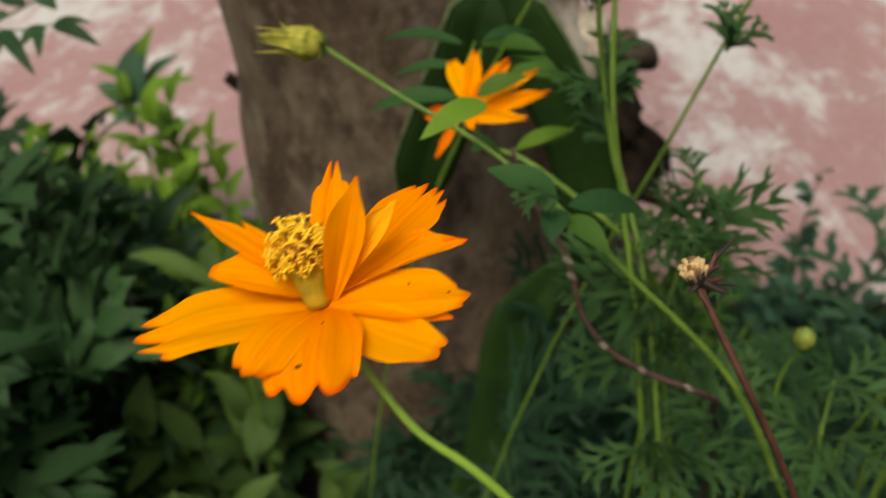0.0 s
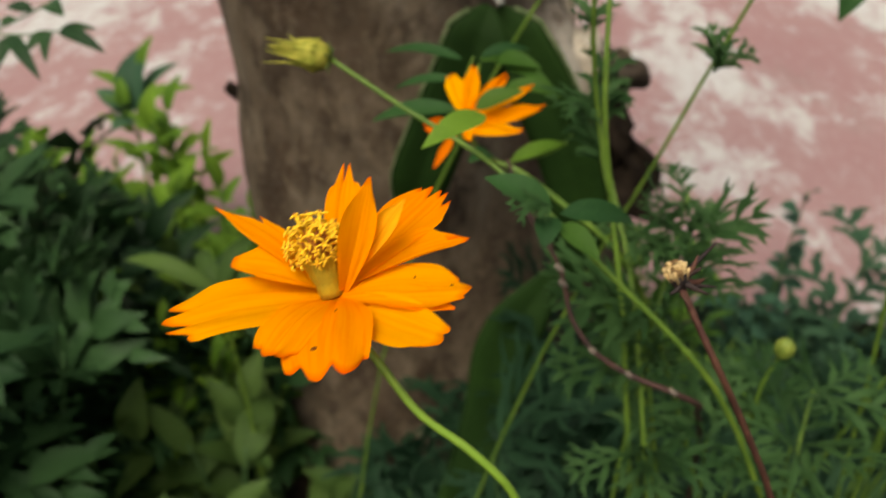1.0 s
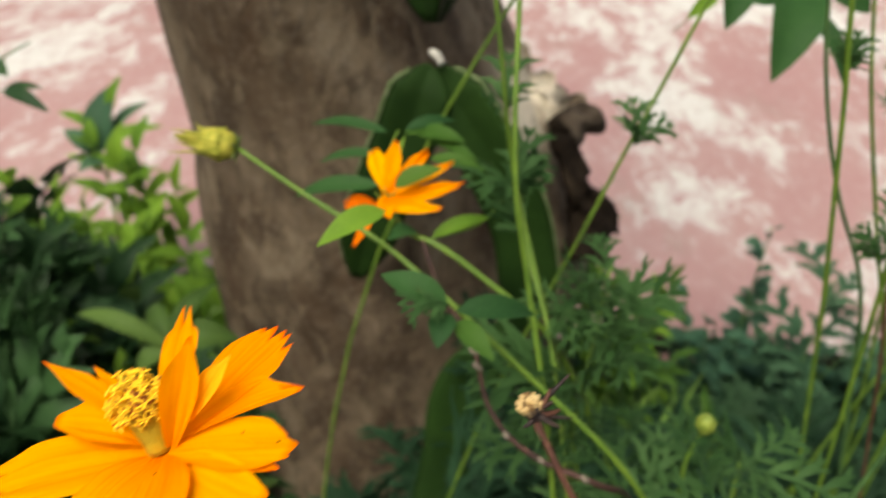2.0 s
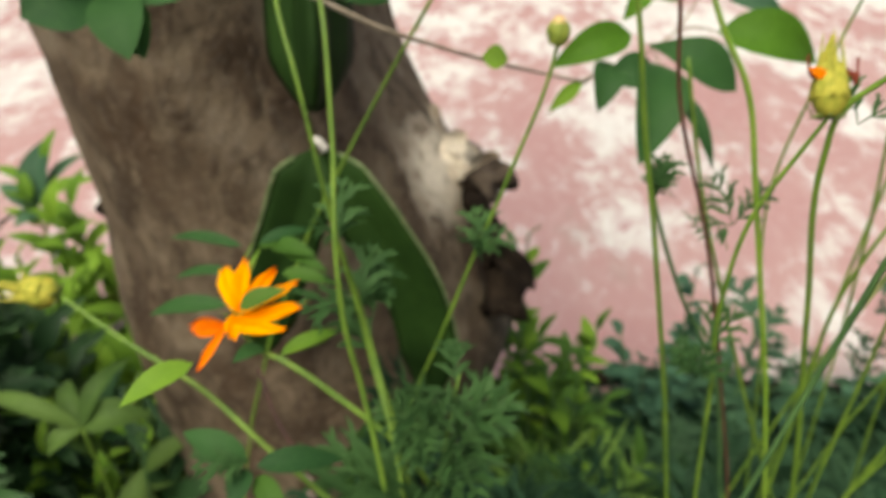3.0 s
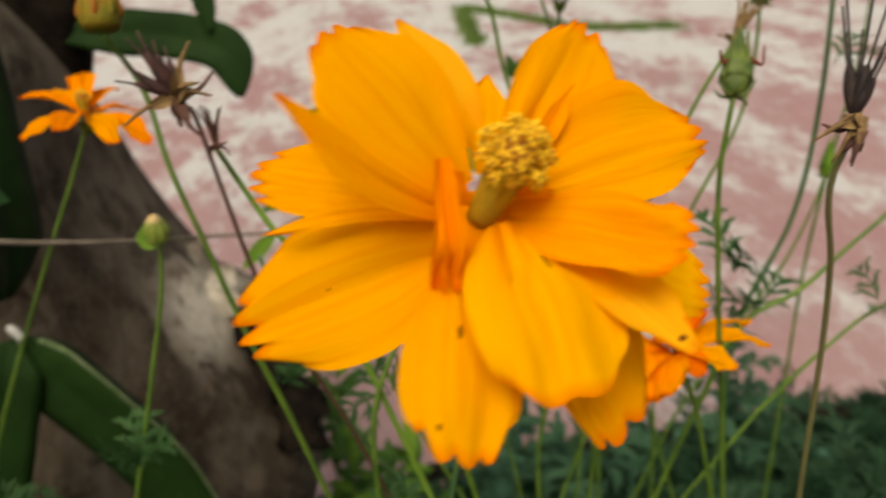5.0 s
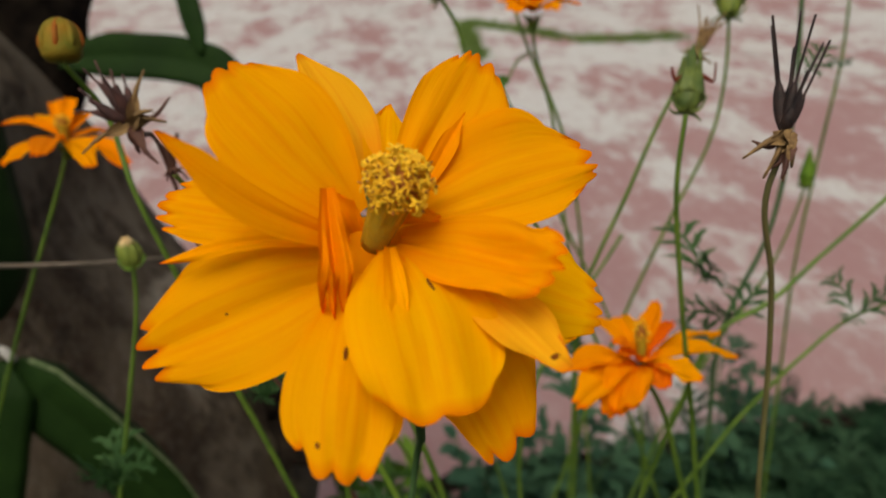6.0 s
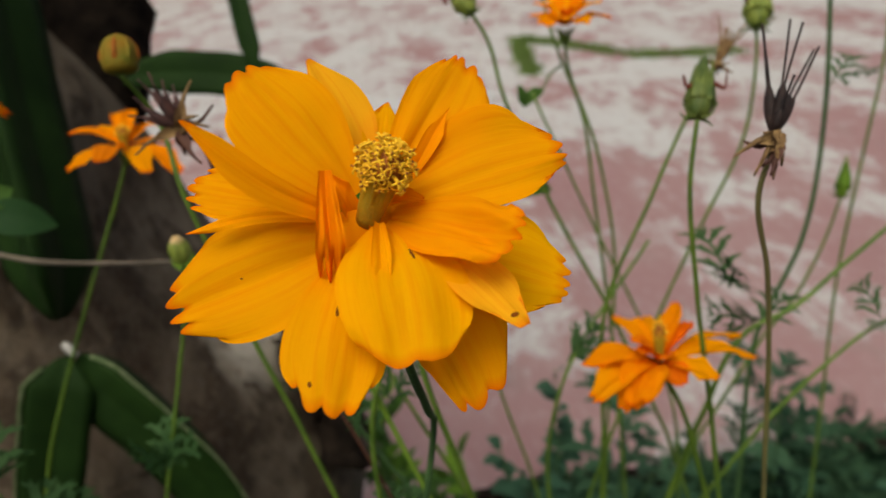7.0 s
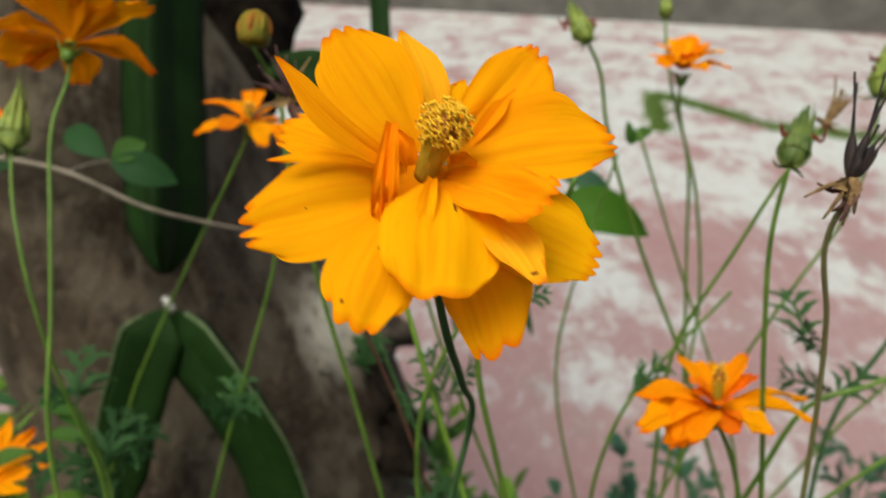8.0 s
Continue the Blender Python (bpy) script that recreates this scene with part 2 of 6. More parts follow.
WOOD = plain_material("bare_grey_wood", (0.09, 0.07, 0.055), (0.22, 0.18, 0.145), 50, 0.85, 0.2, 0.6, 0.004)
MOSS = leaf_material("moss_blade", (0.0625, 0.112, 0.025), (0.175, 0.25, 0.0625))


# ---- mesh helpers ----
def mesh_of(name, bm, mat, smooth=True):
    me = bpy.data.meshes.new(name)
    bm.normal_update()
    bm.to_mesh(me)
    bm.free()
    if smooth:
        me.shade_smooth()
    for mt in mat if isinstance(mat, (list, tuple)) else (mat,):
        me.materials.append(mt)
    return me


def part(name, bm, mat, parent, label="", smooth=True):
    ob = new(name, mesh_of(name, bm, mat, smooth))
    if parent is not None:
        ob.parent = parent
        ob.matrix_parent_inverse = parent.matrix_basis.inverted()
    if label:
        ob["label"] = label
    return ob


def root(name, at, label, category, group=""):
    ob = new(name)
    ob.empty_display_size = 0.02
    ob.location = at
    return tagged(ob, label, category, group)


def sheet(bm, point, nu, nv, uv=None):
    """A grid of nu x nv cells over u in -1..1 and v in 0..1, with its uv."""
    uv = uv or bm.loops.layers.uv.verify()
    vs = [[bm.verts.new(point(2 * i / nu - 1, j / nv)) for i in range(nu + 1)] for j in range(nv + 1)]
    for j in range(nv):
        for i in range(nu):
            f = bm.faces.new((vs[j][i], vs[j][i + 1], vs[j + 1][i + 1], vs[j + 1][i]))
            for loop, (a, b) in zip(f.loops, ((i, j), (i + 1, j), (i + 1, j + 1), (i, j + 1))):
                loop[uv].uv = (a / nu, b / nv)


def smooth_line(points, n=8):
    """A smooth line through the points, that does not overshoot where they lie unevenly."""
    p = [Vector(q) for q in points]
    d = [max((b - a).length, 1e-6) for a, b in zip(p, p[1:])]
    way = [(b - a) / s for a, b, s in zip(p, p[1:], d)]
    tan = [way[0]] + [(way[k - 1] * d[k] + way[k] * d[k - 1]) / (d[k - 1] + d[k]) for k in range(1, len(p) - 1)] + [way[-1]]
    out = []
    for k, s in enumerate(d):
        for i in range(n):
            t = i / n
            out.append(p[k] * (2 * t ** 3 - 3 * t * t + 1) + tan[k] * s * (t ** 3 - 2 * t * t + t) + p[k + 1] * (3 * t * t - 2 * t ** 3) + tan[k + 1] * s * (t ** 3 - t * t))
    return out + [p[-1]]


def tube(bm, line, radius, sides=8, knobs=0.0):
    """A tube along the line; radius is a function of 0..1 or a pair of ends. The ends are closed."""
    if isinstance(radius, tuple):
        r0, r1 = radius
        radius = lambda s: r0 + (r1 - r0) * s
    rings, side = [], None
    for k, q in enumerate(line):
        ahead = (line[min(k + 1, len(line) - 1)] - line[max(k - 1, 0)]).normalized()
        side = ahead.orthogonal() if side is None else side - ahead * side.dot(ahead)
        side.normalize()
        up = ahead.cross(side)
        r = radius(k / (len(line) - 1)) * (1 + knobs * (random.random() - 0.5))
        rings.append([bm.verts.new(q + r * (side * math.cos(a) + up * math.sin(a))) for a in (2 * math.pi * i / sides for i in range(sides))])
    for a, b in zip(rings, rings[1:]):
        for i in range(sides):
            bm.faces.new((a[i], a[(i + 1) % sides], b[(i + 1) % sides], b[i]))
    bm.faces.new(rings[0][::-1])
    bm.faces.new(rings[-1])


def stem(parent, points, r0, r1, mat=None, name="stem", label="", sides=8):
    bm = bmesh.new()
    tube(bm, smooth_line(points), (r0 * 0.85, r1 * 0.8), sides, 0.08)
    return part(name, bm, mat or STEM, parent, label)


def frame_of(base, tip, face):
    y = (Vector(tip) - Vector(base)).normalized()
    z = Vector(face) - y * Vector(face).dot(y)
    z.normalize()
    return y.cross(z), y, z


def petal_mesh(base, tip, face, half, teeth=3, cup=0.25, bend=0.1, seed=0, notch=0.09, twist=0.0, full=0.66, root_width=0.2, crumple=0.05):
    """A cosmos petal: narrow foot, broad end with a toothed rim, ribs along it."""
    rnd = random.Random(seed)
    x, y, z = frame_of(base, tip, face)
    size = (Vector(tip) - Vector(base)).length
    cuts = [rnd.uniform(0.6, 1.3) for _ in range(12)]
    ph = rnd.uniform(0, 6)

    def rim(u):
        w = (u * 0.5 + 0.5) * (teeth + 0.5) + 0.25
        saw = abs((w % 1.0) - 0.5) * 2
        return 1.0 - 0.2 * abs(u) ** 2.6 - notch * (1 - saw) ** 1.3 * cuts[int(w) % 12]

    def point(u, v):
        s = v * (1 + (rim(u) - 1) * v ** 2.2)
        w = root_width + (1 - root_width) * math.sin(min(v / full, 1.0) * math.pi / 2) ** 1.15
        if v > full:
            w *= 1 - 0.24 * ((v - full) / (1 - full)) ** 2
        a = twist * v
        across = u * half * w
        lift = cup * half * u * u * w + bend * size * (math.sin(v * math.pi) * 0.9 - 0.35 * v * v)
        lift += crumple * half * 2 * noise.noise((u * 1.7 + ph, v * 3.5, seed)) * min(1, 2 * v) + 0.06 * half * math.cos(u * 5.5 + ph) * min(1, 3 * v) + 0.05 * half * math.sin(5 * v + 3 * u + ph) * v * v
        return Vector(base) + y * s * size + x * (across * math.cos(a) - lift * math.sin(a)) + z * (lift * math.cos(a) + across * math.sin(a))

    bm = bmesh.new()
    sheet(bm, point, 18, 14)
    return bm


def shaped_petal(parent, base, tip, face, left, right, mat, teeth=3, notch=0.06, full=0.6, end=0.55, cup=0.12, bend=0.05, curve=0.0, curl=0.0, crumple=0.06, foot=0.28, seed=0, spots=(), label=""):
    """A petal that is broader on one side of its midrib than on the other, with soft ribs, a toothed end and brown spots."""
    rnd = random.Random(seed)
    base, tip = Vector(base), Vector(tip)
    x, y, z = frame_of(base, tip, face)
    size, half = (tip - base).length, (left + right) / 2
    cuts = [rnd.uniform(0.45, 1.4) for _ in range(12)]
    ph, shift = rnd.uniform(0, 6), rnd.uniform(0.1, 0.6)

    def rim(u):
        w = (u * 0.5 + 0.5) * teeth + shift
        deep = (1 - abs((w % 1.0) - 0.5) * 2) ** 2.2
        return 1.0 - 0.15 * abs(u) ** 3 - notch * deep * cuts[int(w) % 12]

    def point(u, v):
        s = v * (1 + (rim(u) - 1) * v ** 3)
        w = foot + (1 - foot) * math.sin(min(v / full, 1.0) * math.pi / 2) ** 1.1
        if v > full:
            w *= 1 - (1 - end) * ((v - full) / (1 - full)) ** 2.3
        across = u * (right if u > 0 else left) * w + curve * math.sin(math.pi * v)
        lift = cup * half * u * u * w + bend * size * (math.sin(v * math.pi) * 0.9 - 0.35 * v * v)
        lift += 0.05 * half * math.cos(u * 6.5 + ph) * min(1, 3 * v) * (1.1 - 0.6 * v) - 0.10 * half * math.exp(-(u * 7) ** 2) * (1 - v)
        lift += crumple * half * 2 * noise.noise((u * 1.5 + ph, v * 2.6, seed)) * v
        lift += crumple * half * 1.6 * noise.noise((u * 4.2 + ph, v * 6.0, seed + 7)) * max(0.0, v - 0.55) + curl * half * max(0.0, v - 0.8) * 5
        return base + y * s * size + x * across + z * lift

    bm = bmesh.new()
    sheet(bm, point, 28, 20)
    made = part("petal", bm, mat, parent, label)
    for u, v, wide, long in spots:
        bm = bmesh.new()
        a = point(u, v)
        along, side = (point(u, v + 0.02) - a).normalized(), (point(u + 0.03, v) - a).normalized()
        up = side.cross(along).normalized()
        m = Matrix((side, along, up)).transposed().to_4x4()
        bmesh.ops.create_uvsphere(bm, u_segments=8, v_segments=6, radius=1.0, matrix=Matrix.Translation(a) @ m @ Matrix.Diagonal((wide, long, 0.00012, 1)))
        part("blemish", bm, BLEMISH, made, "small brown blemish")
    return made


def petal(parent, base, tip, face, half, mat=None, label="", **more):
    return part("petal", petal_mesh(base, tip, face, half, **more), mat or PETAL, parent, label)


def disc(parent, base, top, radius, count, seed=1, dark=0.4, dome=0.34):
    """The eye of a flower: a column of tubes ending in a dome of frizzy curled florets with dark anthers between them."""
    rnd = random.Random(seed)
    base, top = Vector(base), Vector(top)
    x, y, z = frame_of(base, top, (0.3, -1, 0.2))
    high = (top - base).length
    heart, rise = base.lerp(top, 0.72), dome * high
    bm = bmesh.new()
    tube(bm, smooth_line([base, base.lerp(top, 0.35), heart], 4), (radius * 0.42, radius * 0.68), 14, 0.1)
    eye = part("disc", bm, COLUMN, parent, "yellow-green floret column with curled yellow florets")
    for k in range(9):
        a = k * 0.7
        out = x * math.cos(a) + z * math.sin(a)
        bm = bmesh.new()
        tube(bm, smooth_line([base + out * radius * 0.22, base.lerp(top, 0.36) + out * radius * 0.46, heart + out * radius * 0.62], 4), (radius * 0.11, radius * 0.13), 6)
        part("floret_tube", bm, COLUMN, eye)
    bm = bmesh.new()
    bmesh.ops.create_uvsphere(bm, u_segments=14, v_segments=9, radius=1.0, matrix=Matrix.Translation(heart) @ Matrix((x, y, z)).transposed().to_4x4() @ Matrix.Diagonal((radius * 0.72, rise * 0.70, radius * 0.72, 1)))
    part("dome", bm, ANTHER, eye)
    for k in range(count):
        a = k * 2.39996
        up = 1 - 1.5 * (k + 0.5) / count
        wide = math.sqrt(max(0.0, 1 - up * up))
        out = x * math.cos(a) * wide + z * math.sin(a) * wide
        way = (out + y * (up + 0.35)).normalized()
        r = radius * 0.085
        foot = heart + out * radius * 0.62 + y * up * rise * 0.62
        end = heart + out * radius * rnd.uniform(0.74, 1.12) + y * up * rise * rnd.uniform(0.74, 1.2)
        bf = bmesh.new()
        tube(bf, [foot, foot.lerp(end, 0.6), end], (r * 0.8, r), 5)
        side = way.orthogonal().normalized()
        over = way.cross(side)
        for q in range(5):
            b = q * 1.257 + rnd.uniform(0, 0.7)
            curl = (side * math.cos(b) + over * math.sin(b)) * r
            reach = rnd.uniform(1.0, 2.4)
            tube(bf, smooth_line([end - way * r * 0.4, end + way * r * 0.9 + curl * 0.7 * reach, end + way * r * rnd.uniform(0.4, 1.3) + curl * 1.25 * reach, end + way * r * rnd.uniform(-0.2, 1.5) + curl * 1.45 * reach], 2), (r * 0.72, r * 0.3), 4)
        part("floret", bf, FLORET, eye)
        if rnd.random() < dark * (1.25 - 0.6 * up):
            bm = bmesh.new()
            tip = end + way * r * rnd.uniform(0.8, 2.8)
            tube(bm, [foot, end, tip], (r * 0.6, r * 0.5), 4)
            part("anther", bm, ANTHER, eye)


def calyx(parent, at, axis, size, mat=None, n=8, spread=0.5):
    """The green cup under a flower with its narrow sepals."""
    at, axis = Vector(at), Vector(axis).normalized()
    x = axis.orthogonal().normalized()
    z = axis.cross(x)
    bm = bmesh.new()
    tube(bm, [at - axis * size * 0.5, at - axis * size * 0.25, at + axis * size * 0.15], lambda s: size * (0.12 + 0.33 * math.sin(s * 1.7)), 10)
    cup = part("calyx", bm, mat or STEM, parent)
    for k in range(n):
        bm = bmesh.new()
        a = 2 * math.pi * k / n
        out = x * math.cos(a) + z * math.sin(a)
        foot = at + out * size * 0.3
        tube(bm, [foot, foot + axis * size * 0.4 + out * size * spread * 0.5, foot + axis * size * 0.6 + out * size * spread], (size * 0.1, size * 0.02), 5)
        part("sepal", bm, mat or STEM, cup)
    return cup


def bud(at, axis, length, stem_points, mat=None, red=False, seed=0, label="", stem_r=0.001, stem_mat=None, shape="spiky", width=0.2, spread=0.6, tip=False, shreds=0):
    """A bud or spent head on a stem: a green cup, and pointed bracts round it or, when round, a ball of folded petals."""
    rnd = random.Random(seed)
    at, axis = Vector(at), Vector(axis).normalized()
    mat = mat or BUD
    thing = root("flower_bud", stem_points[-1], label or "green cosmos bud with pointed bracts on a thin stem", "bud", "cosmos buds")
    x = axis.orthogonal().normalized()
    z = axis.cross(x)
    bm = bmesh.new()
    if shape == "round":
        line = [at + axis * length * t for t in (0, 0.06, 0.15, 0.3, 0.5, 0.7, 0.85, 0.95, 1.0)]
        tube(bm, line, lambda s: length * width * max(0.12, math.sin(math.pi * (0.06 + 0.9 * s ** 0.8)) ** 0.6), 14, 0.05)
        part("bud_body", bm, BUD_WARM if red else mat, thing)
        for k in range(8):
            a = k * math.pi / 4
            out = x * math.cos(a) + z * math.sin(a)
            bm = bmesh.new()
            tube(bm, smooth_line([at + out * length * width * 0.5 + axis * length * 0.12, at + out * length * width * 0.98 + axis * length * 0.45, at + out * length * width * 0.62 + axis * length * 0.86, at + axis * length * 1.02], 3), (length * 0.085, length * 0.05), 6)
            part("bud_scale", bm, (BLUSH if k % 2 else BUD_WARM) if red else mat, thing)
        if tip:
            bm = bmesh.new()
            tube(bm, [at + axis * length * t for t in (0.84, 0.98, 1.07)], (length * width * 0.75, length * width * 0.4), 10, 0.2)
            part("petal_tip", bm, STRAW, thing, "yellow petal tips showing")
    else:
        rows = [(0, 0.5), (0.05, 0.72), (0.14, 0.95), (0.26, 1.05), (0.38, 1.0), (0.5, 0.82), (0.62, 0.55), (0.75, 0.36), (0.88, 0.22), (1.0, 0.06)]
        tube(bm, [at + axis * length * t for t, _ in rows], lambda q: length * width * rows[round(q * 9)][1], 12, 0.08)
        part("bud_body", bm, mat, thing)
        for k in range(9):
            a = k * 2 * math.pi / 9 + rnd.uniform(-0.2, 0.2)
            out = x * math.cos(a) + z * math.sin(a)
            end = at + axis * length * rnd.uniform(0.7, 1.12) + out * length * width * rnd.uniform(0.0, spread)
            bm = bmesh.new()
            tube(bm, smooth_line([at + out * length * width * 0.9 + axis * length * 0.2, at + out * length * width * 0.75 + axis * length * 0.52, end], 3), lambda q: length * 0.06 * (1.05 - q), 6)
            part("bract", bm, mat, thing)
        if red:
            bm = bmesh.new()
            a = at + axis * length * 0.45 - x * length * width * 0.7
            blade(bm, a, a + (axis * 0.5 - Vector((0.9, 0, 0))).normalized() * length * 0.24, (0, -1, 0.3), length * 0.06, 4, 2)
            part("withered_petal", bm, PETAL_RED, thing, "withered red petal")
        for k in range(shreds):
            sign = -1 if k % 2 else 1
            a = at + axis * length * rnd.uniform(0.42, 0.62) + Vector((sign * length * width * 0.75, -length * width * 0.3, 0))
            out = Vector((sign, rnd.uniform(-0.5, 0.2), 0)) * length * rnd.uniform(0.10, 0.20)
            bm = bmesh.new()
            tube(bm, smooth_line([a, a + out * 0.7 - axis * length * rnd.uniform(-0.04, 0.10), a + out + axis * length * rnd.uniform(-0.16, 0.10), a + out * 1.2 + axis * length * rnd.uniform(-0.1, 0.22)], 3), lambda q: length * (0.034 - 0.02 * q), 6, 0.35)
            part("withered_petal", bm, SHRED, thing, "curled dark red withered petal")
    for k in range(6):
        a = 0.4 + k * 2 * math.pi / 6
        out = x * math.cos(a) + z * math.sin(a)
        bm = bmesh.new()
        tube(bm, smooth_line([at, at + out * length * 0.15, at + out * length * 0.26 + axis * length * rnd.uniform(-0.05, 0.2)], 3), (length * 0.035, length * 0.008), 5)
        part("sepal", bm, BUD_DARK, thing)
    stem(thing, [at] + list(stem_points), stem_r * 0.85, stem_r * 1.3, stem_mat)
    return thing


def seed_star(at, axis, length, stem_points, n=9, spread=0.7, seed=0, mat=None, head=None, stem_mat=None, label="", stem_r=0.001):
    """A dry seed head: dark needles standing out of a shrivelled cup."""
    rnd = random.Random(seed)
    at, axis = Vector(at), Vector(axis).normalized()
    thing = root("seed_head", stem_points[-1], label or "dry dark brown cosmos seed head on its stem", "seed head", "dry seed heads")
    x = axis.orthogonal().normalized()
    z = axis.cross(x)
    for k in range(n):
        a = 2 * math.pi * k / n + rnd.uniform(-0.3, 0.3)
        out = x * math.cos(a) + z * math.sin(a)
        s = spread * rnd.uniform(0.5, 1.2)
        e = at + (axis + out * s).normalized() * length * rnd.uniform(0.75, 1.1)
        m = at + (axis + out * s * 0.6).normalized() * length * 0.45
        bm = bmesh.new()
        tube(bm, smooth_line([at + out * length * 0.03, m, e], 4), lambda q: length * (0.016 + 0.042 * math.sin(min(1, q * 1.4) * math.pi)), 6)
        part("seed", bm, mat or DRY, thing)
    bm = bmesh.new()
    tube(bm, [at - axis * length * 0.1, at, at + axis * length * 0.08], (length * 0.05, length * 0.09), 8)
    part("dry_cup", bm, head or STEM_BROWN, thing)
    for k in range(9):
        a = k * 0.7
        out = x * math.cos(a) + z * math.sin(a)
        down = -axis * rnd.uniform(-0.1, 0.3) * length
        bm = bmesh.new()
        tube(bm, smooth_line([at, at + out * length * 0.16 + down * 0.2, at + out * length * rnd.uniform(0.2, 0.4) + down], 3), (length * 0.05, length * 0.012), 5)
        part("dry_sepal", bm, head or STEM_BROWN, thing, "shrivelled brown sepal")
    stem(thing, [at - axis * length * 0.08] + list(stem_points), stem_r * 0.85, stem_r * 1.3, stem_mat)
    return thing


def needle_head(at, tips, curls, body, stem_points, stem_mat, label, thick=0.001, seed_mat=None):
    """A ripe seed head: dark spindle seeds with long forked bristles above a shrivelled brown cup."""
    at = Vector(at)
    thing = root("seed_head", stem_points[-1], label, "seed head", "dry seed heads")
    for k, tip in enumerate(tips):
        tip = Vector(tip)
        side = (tip - at).orthogonal().normalized()
        mid = at.lerp(tip, 0.45) + side * (tip - at).length * 0.05 * (-1) ** k
        bm = bmesh.new()
        tube(bm, smooth_line([at, mid, tip], 10), lambda q: thick * (0.22 + (0.8 * math.sin(min(1.0, q / body) * math.pi) ** 0.8 if q < body else 0.0)), 7)
        part("seed", bm, seed_mat or DRY, thing)
    for k, tip in enumerate(curls):
        tip = Vector(tip)
        bm = bmesh.new()
        bend = at.lerp(tip, 0.55) + Vector((0, -0.0015, 0.0015 * (-1) ** k))
        blade(bm, at, bend, (0.2, -1, 0.3), thick * 1.3, 4, 2, fold=0.9)
        tube(bm, smooth_line([at, bend, tip], 5), lambda q: thick * (0.75 - 0.55 * q), 6, 0.3)
        part("dry_sepal", bm, STEM_BROWN if k % 2 else STRAW_DARK, thing)
    bm = bmesh.new()
    away = (at - Vector(tips[0])).normalized()
    tube(bm, [at + away * 0.0035, at + away * 0.001, at - away * 0.001], (thick * 0.8, thick * 1.7), 9, 0.2)
    part("cup", bm, STRAW_DARK, thing)
    stem(thing, [at + away * 0.003] + list(stem_points), 0.0008, 0.0009, stem_mat)
    return thing


# ---- leaves ----
def blade(bm, base, tip, face, half, nv=6, nu=2, fold=0.25, droop=0.12, widest=0.4, uv=None, sharp=False):
    x, y, z = frame_of(base, tip, face)
    size = (Vector(tip) - Vector(base)).length

    def point(u, v):
        w = math.sin(math.pi * v ** (math.log(0.5) / math.log(widest))) ** 0.8 if 0 < v < 1 else 0.02
        if sharp:
            w = 0.25 + 0.75 * v / widest if v < widest else max(0.02, ((1 - v) / (1 - widest)) ** 0.85)
        return Vector(base) + y * v * size + x * u * half * w + z * (fold * half * abs(u) * w + droop * size * math.sin(v * math.pi) - 0.3 * droop * size * v)

    sheet(bm, point, nu, nv, uv)


def leaf_mesh(name, length, half, mat, **more):
    bm = bmesh.new()
    blade(bm, (0, 0, 0), (0, length, 0), (0, 0, 1), half, 8, 4, **more)
    return mesh_of(name, bm, mat)


def ferny_mesh(name, length, mat, seed, pairs=5, lobe=0.42, width=0.030):
    """A cosmos leaf: a rib with pairs of cut lobes."""
    rnd = random.Random(seed)
    bm = bmesh.new()
    uv = bm.loops.layers.uv.verify()
    arch = lambda s: Vector((0, s * length, 0.12 * length * math.sin(s * 2.6)))
    blade(bm, arch(0), arch(1.0), (0, 0, 1), length * width * 0.6, 6, 2, uv=uv, droop=0.16, widest=0.6, sharp=True)
    for k in range(pairs):
        s = 0.22 + 0.72 * k / pairs
        reach = lobe * length * math.sin(math.pi * (0.28 + 0.6 * s)) * rnd.uniform(1.0, 1.4)
        for sign in (-1, 1):
            foot = arch(s)
            way = Vector((sign * rnd.uniform(0.55, 0.8), rnd.uniform(0.6, 0.95), rnd.uniform(-0.15, 0.25))).normalized()
            end = foot + way * reach
            blade(bm, foot, end, (0, 0, 1), length * width * 0.9, 5, 2, uv=uv, widest=0.42, sharp=True)
            for q in (0.4, 0.65):
                sub = (way + Vector((sign * rnd.uniform(-0.9, -0.3), rnd.uniform(0.2, 0.6), 0)) * (1 if q < 0.5 else -0.8)).normalized()
                a = foot.lerp(end, q)
                blade(bm, a, a + sub * reach * rnd.uniform(0.4, 0.6), (0, 0, 1), length * width * 0.5, 3, 2, uv=uv, widest=0.4, sharp=True)
    end = arch(1.0)
    for sign in (-1, 1):
        blade(bm, arch(0.85), arch(0.85) + Vector((sign * 0.5, 1, 0.1)).normalized() * length * 0.22, (0, 0, 1), length * width * 0.7, 3, 2, uv=uv, widest=0.34, sharp=True)
    return mesh_of(name, bm, mat)


def put(name, me, parent, at, way, face, scale=1.0):
    """A leaf object from a shared mesh, foot at `at`, pointing along way."""
    y = Vector(way).normalized()
    z = Vector(face) - y * Vector(face).dot(y)
    z = z.normalized() if z.length > 1e-4 else y.orthogonal().normalized()
    x = y.cross(z)
    m = Matrix((x, y, z)).transposed().to_4x4()
    ob = new(name, me)
    ob.parent = parent
    ob.matrix_parent_inverse = parent.matrix_basis.inverted()
    ob.matrix_basis = Matrix.Translation(at) @ m @ Matrix.Scale(scale, 4)
    return ob


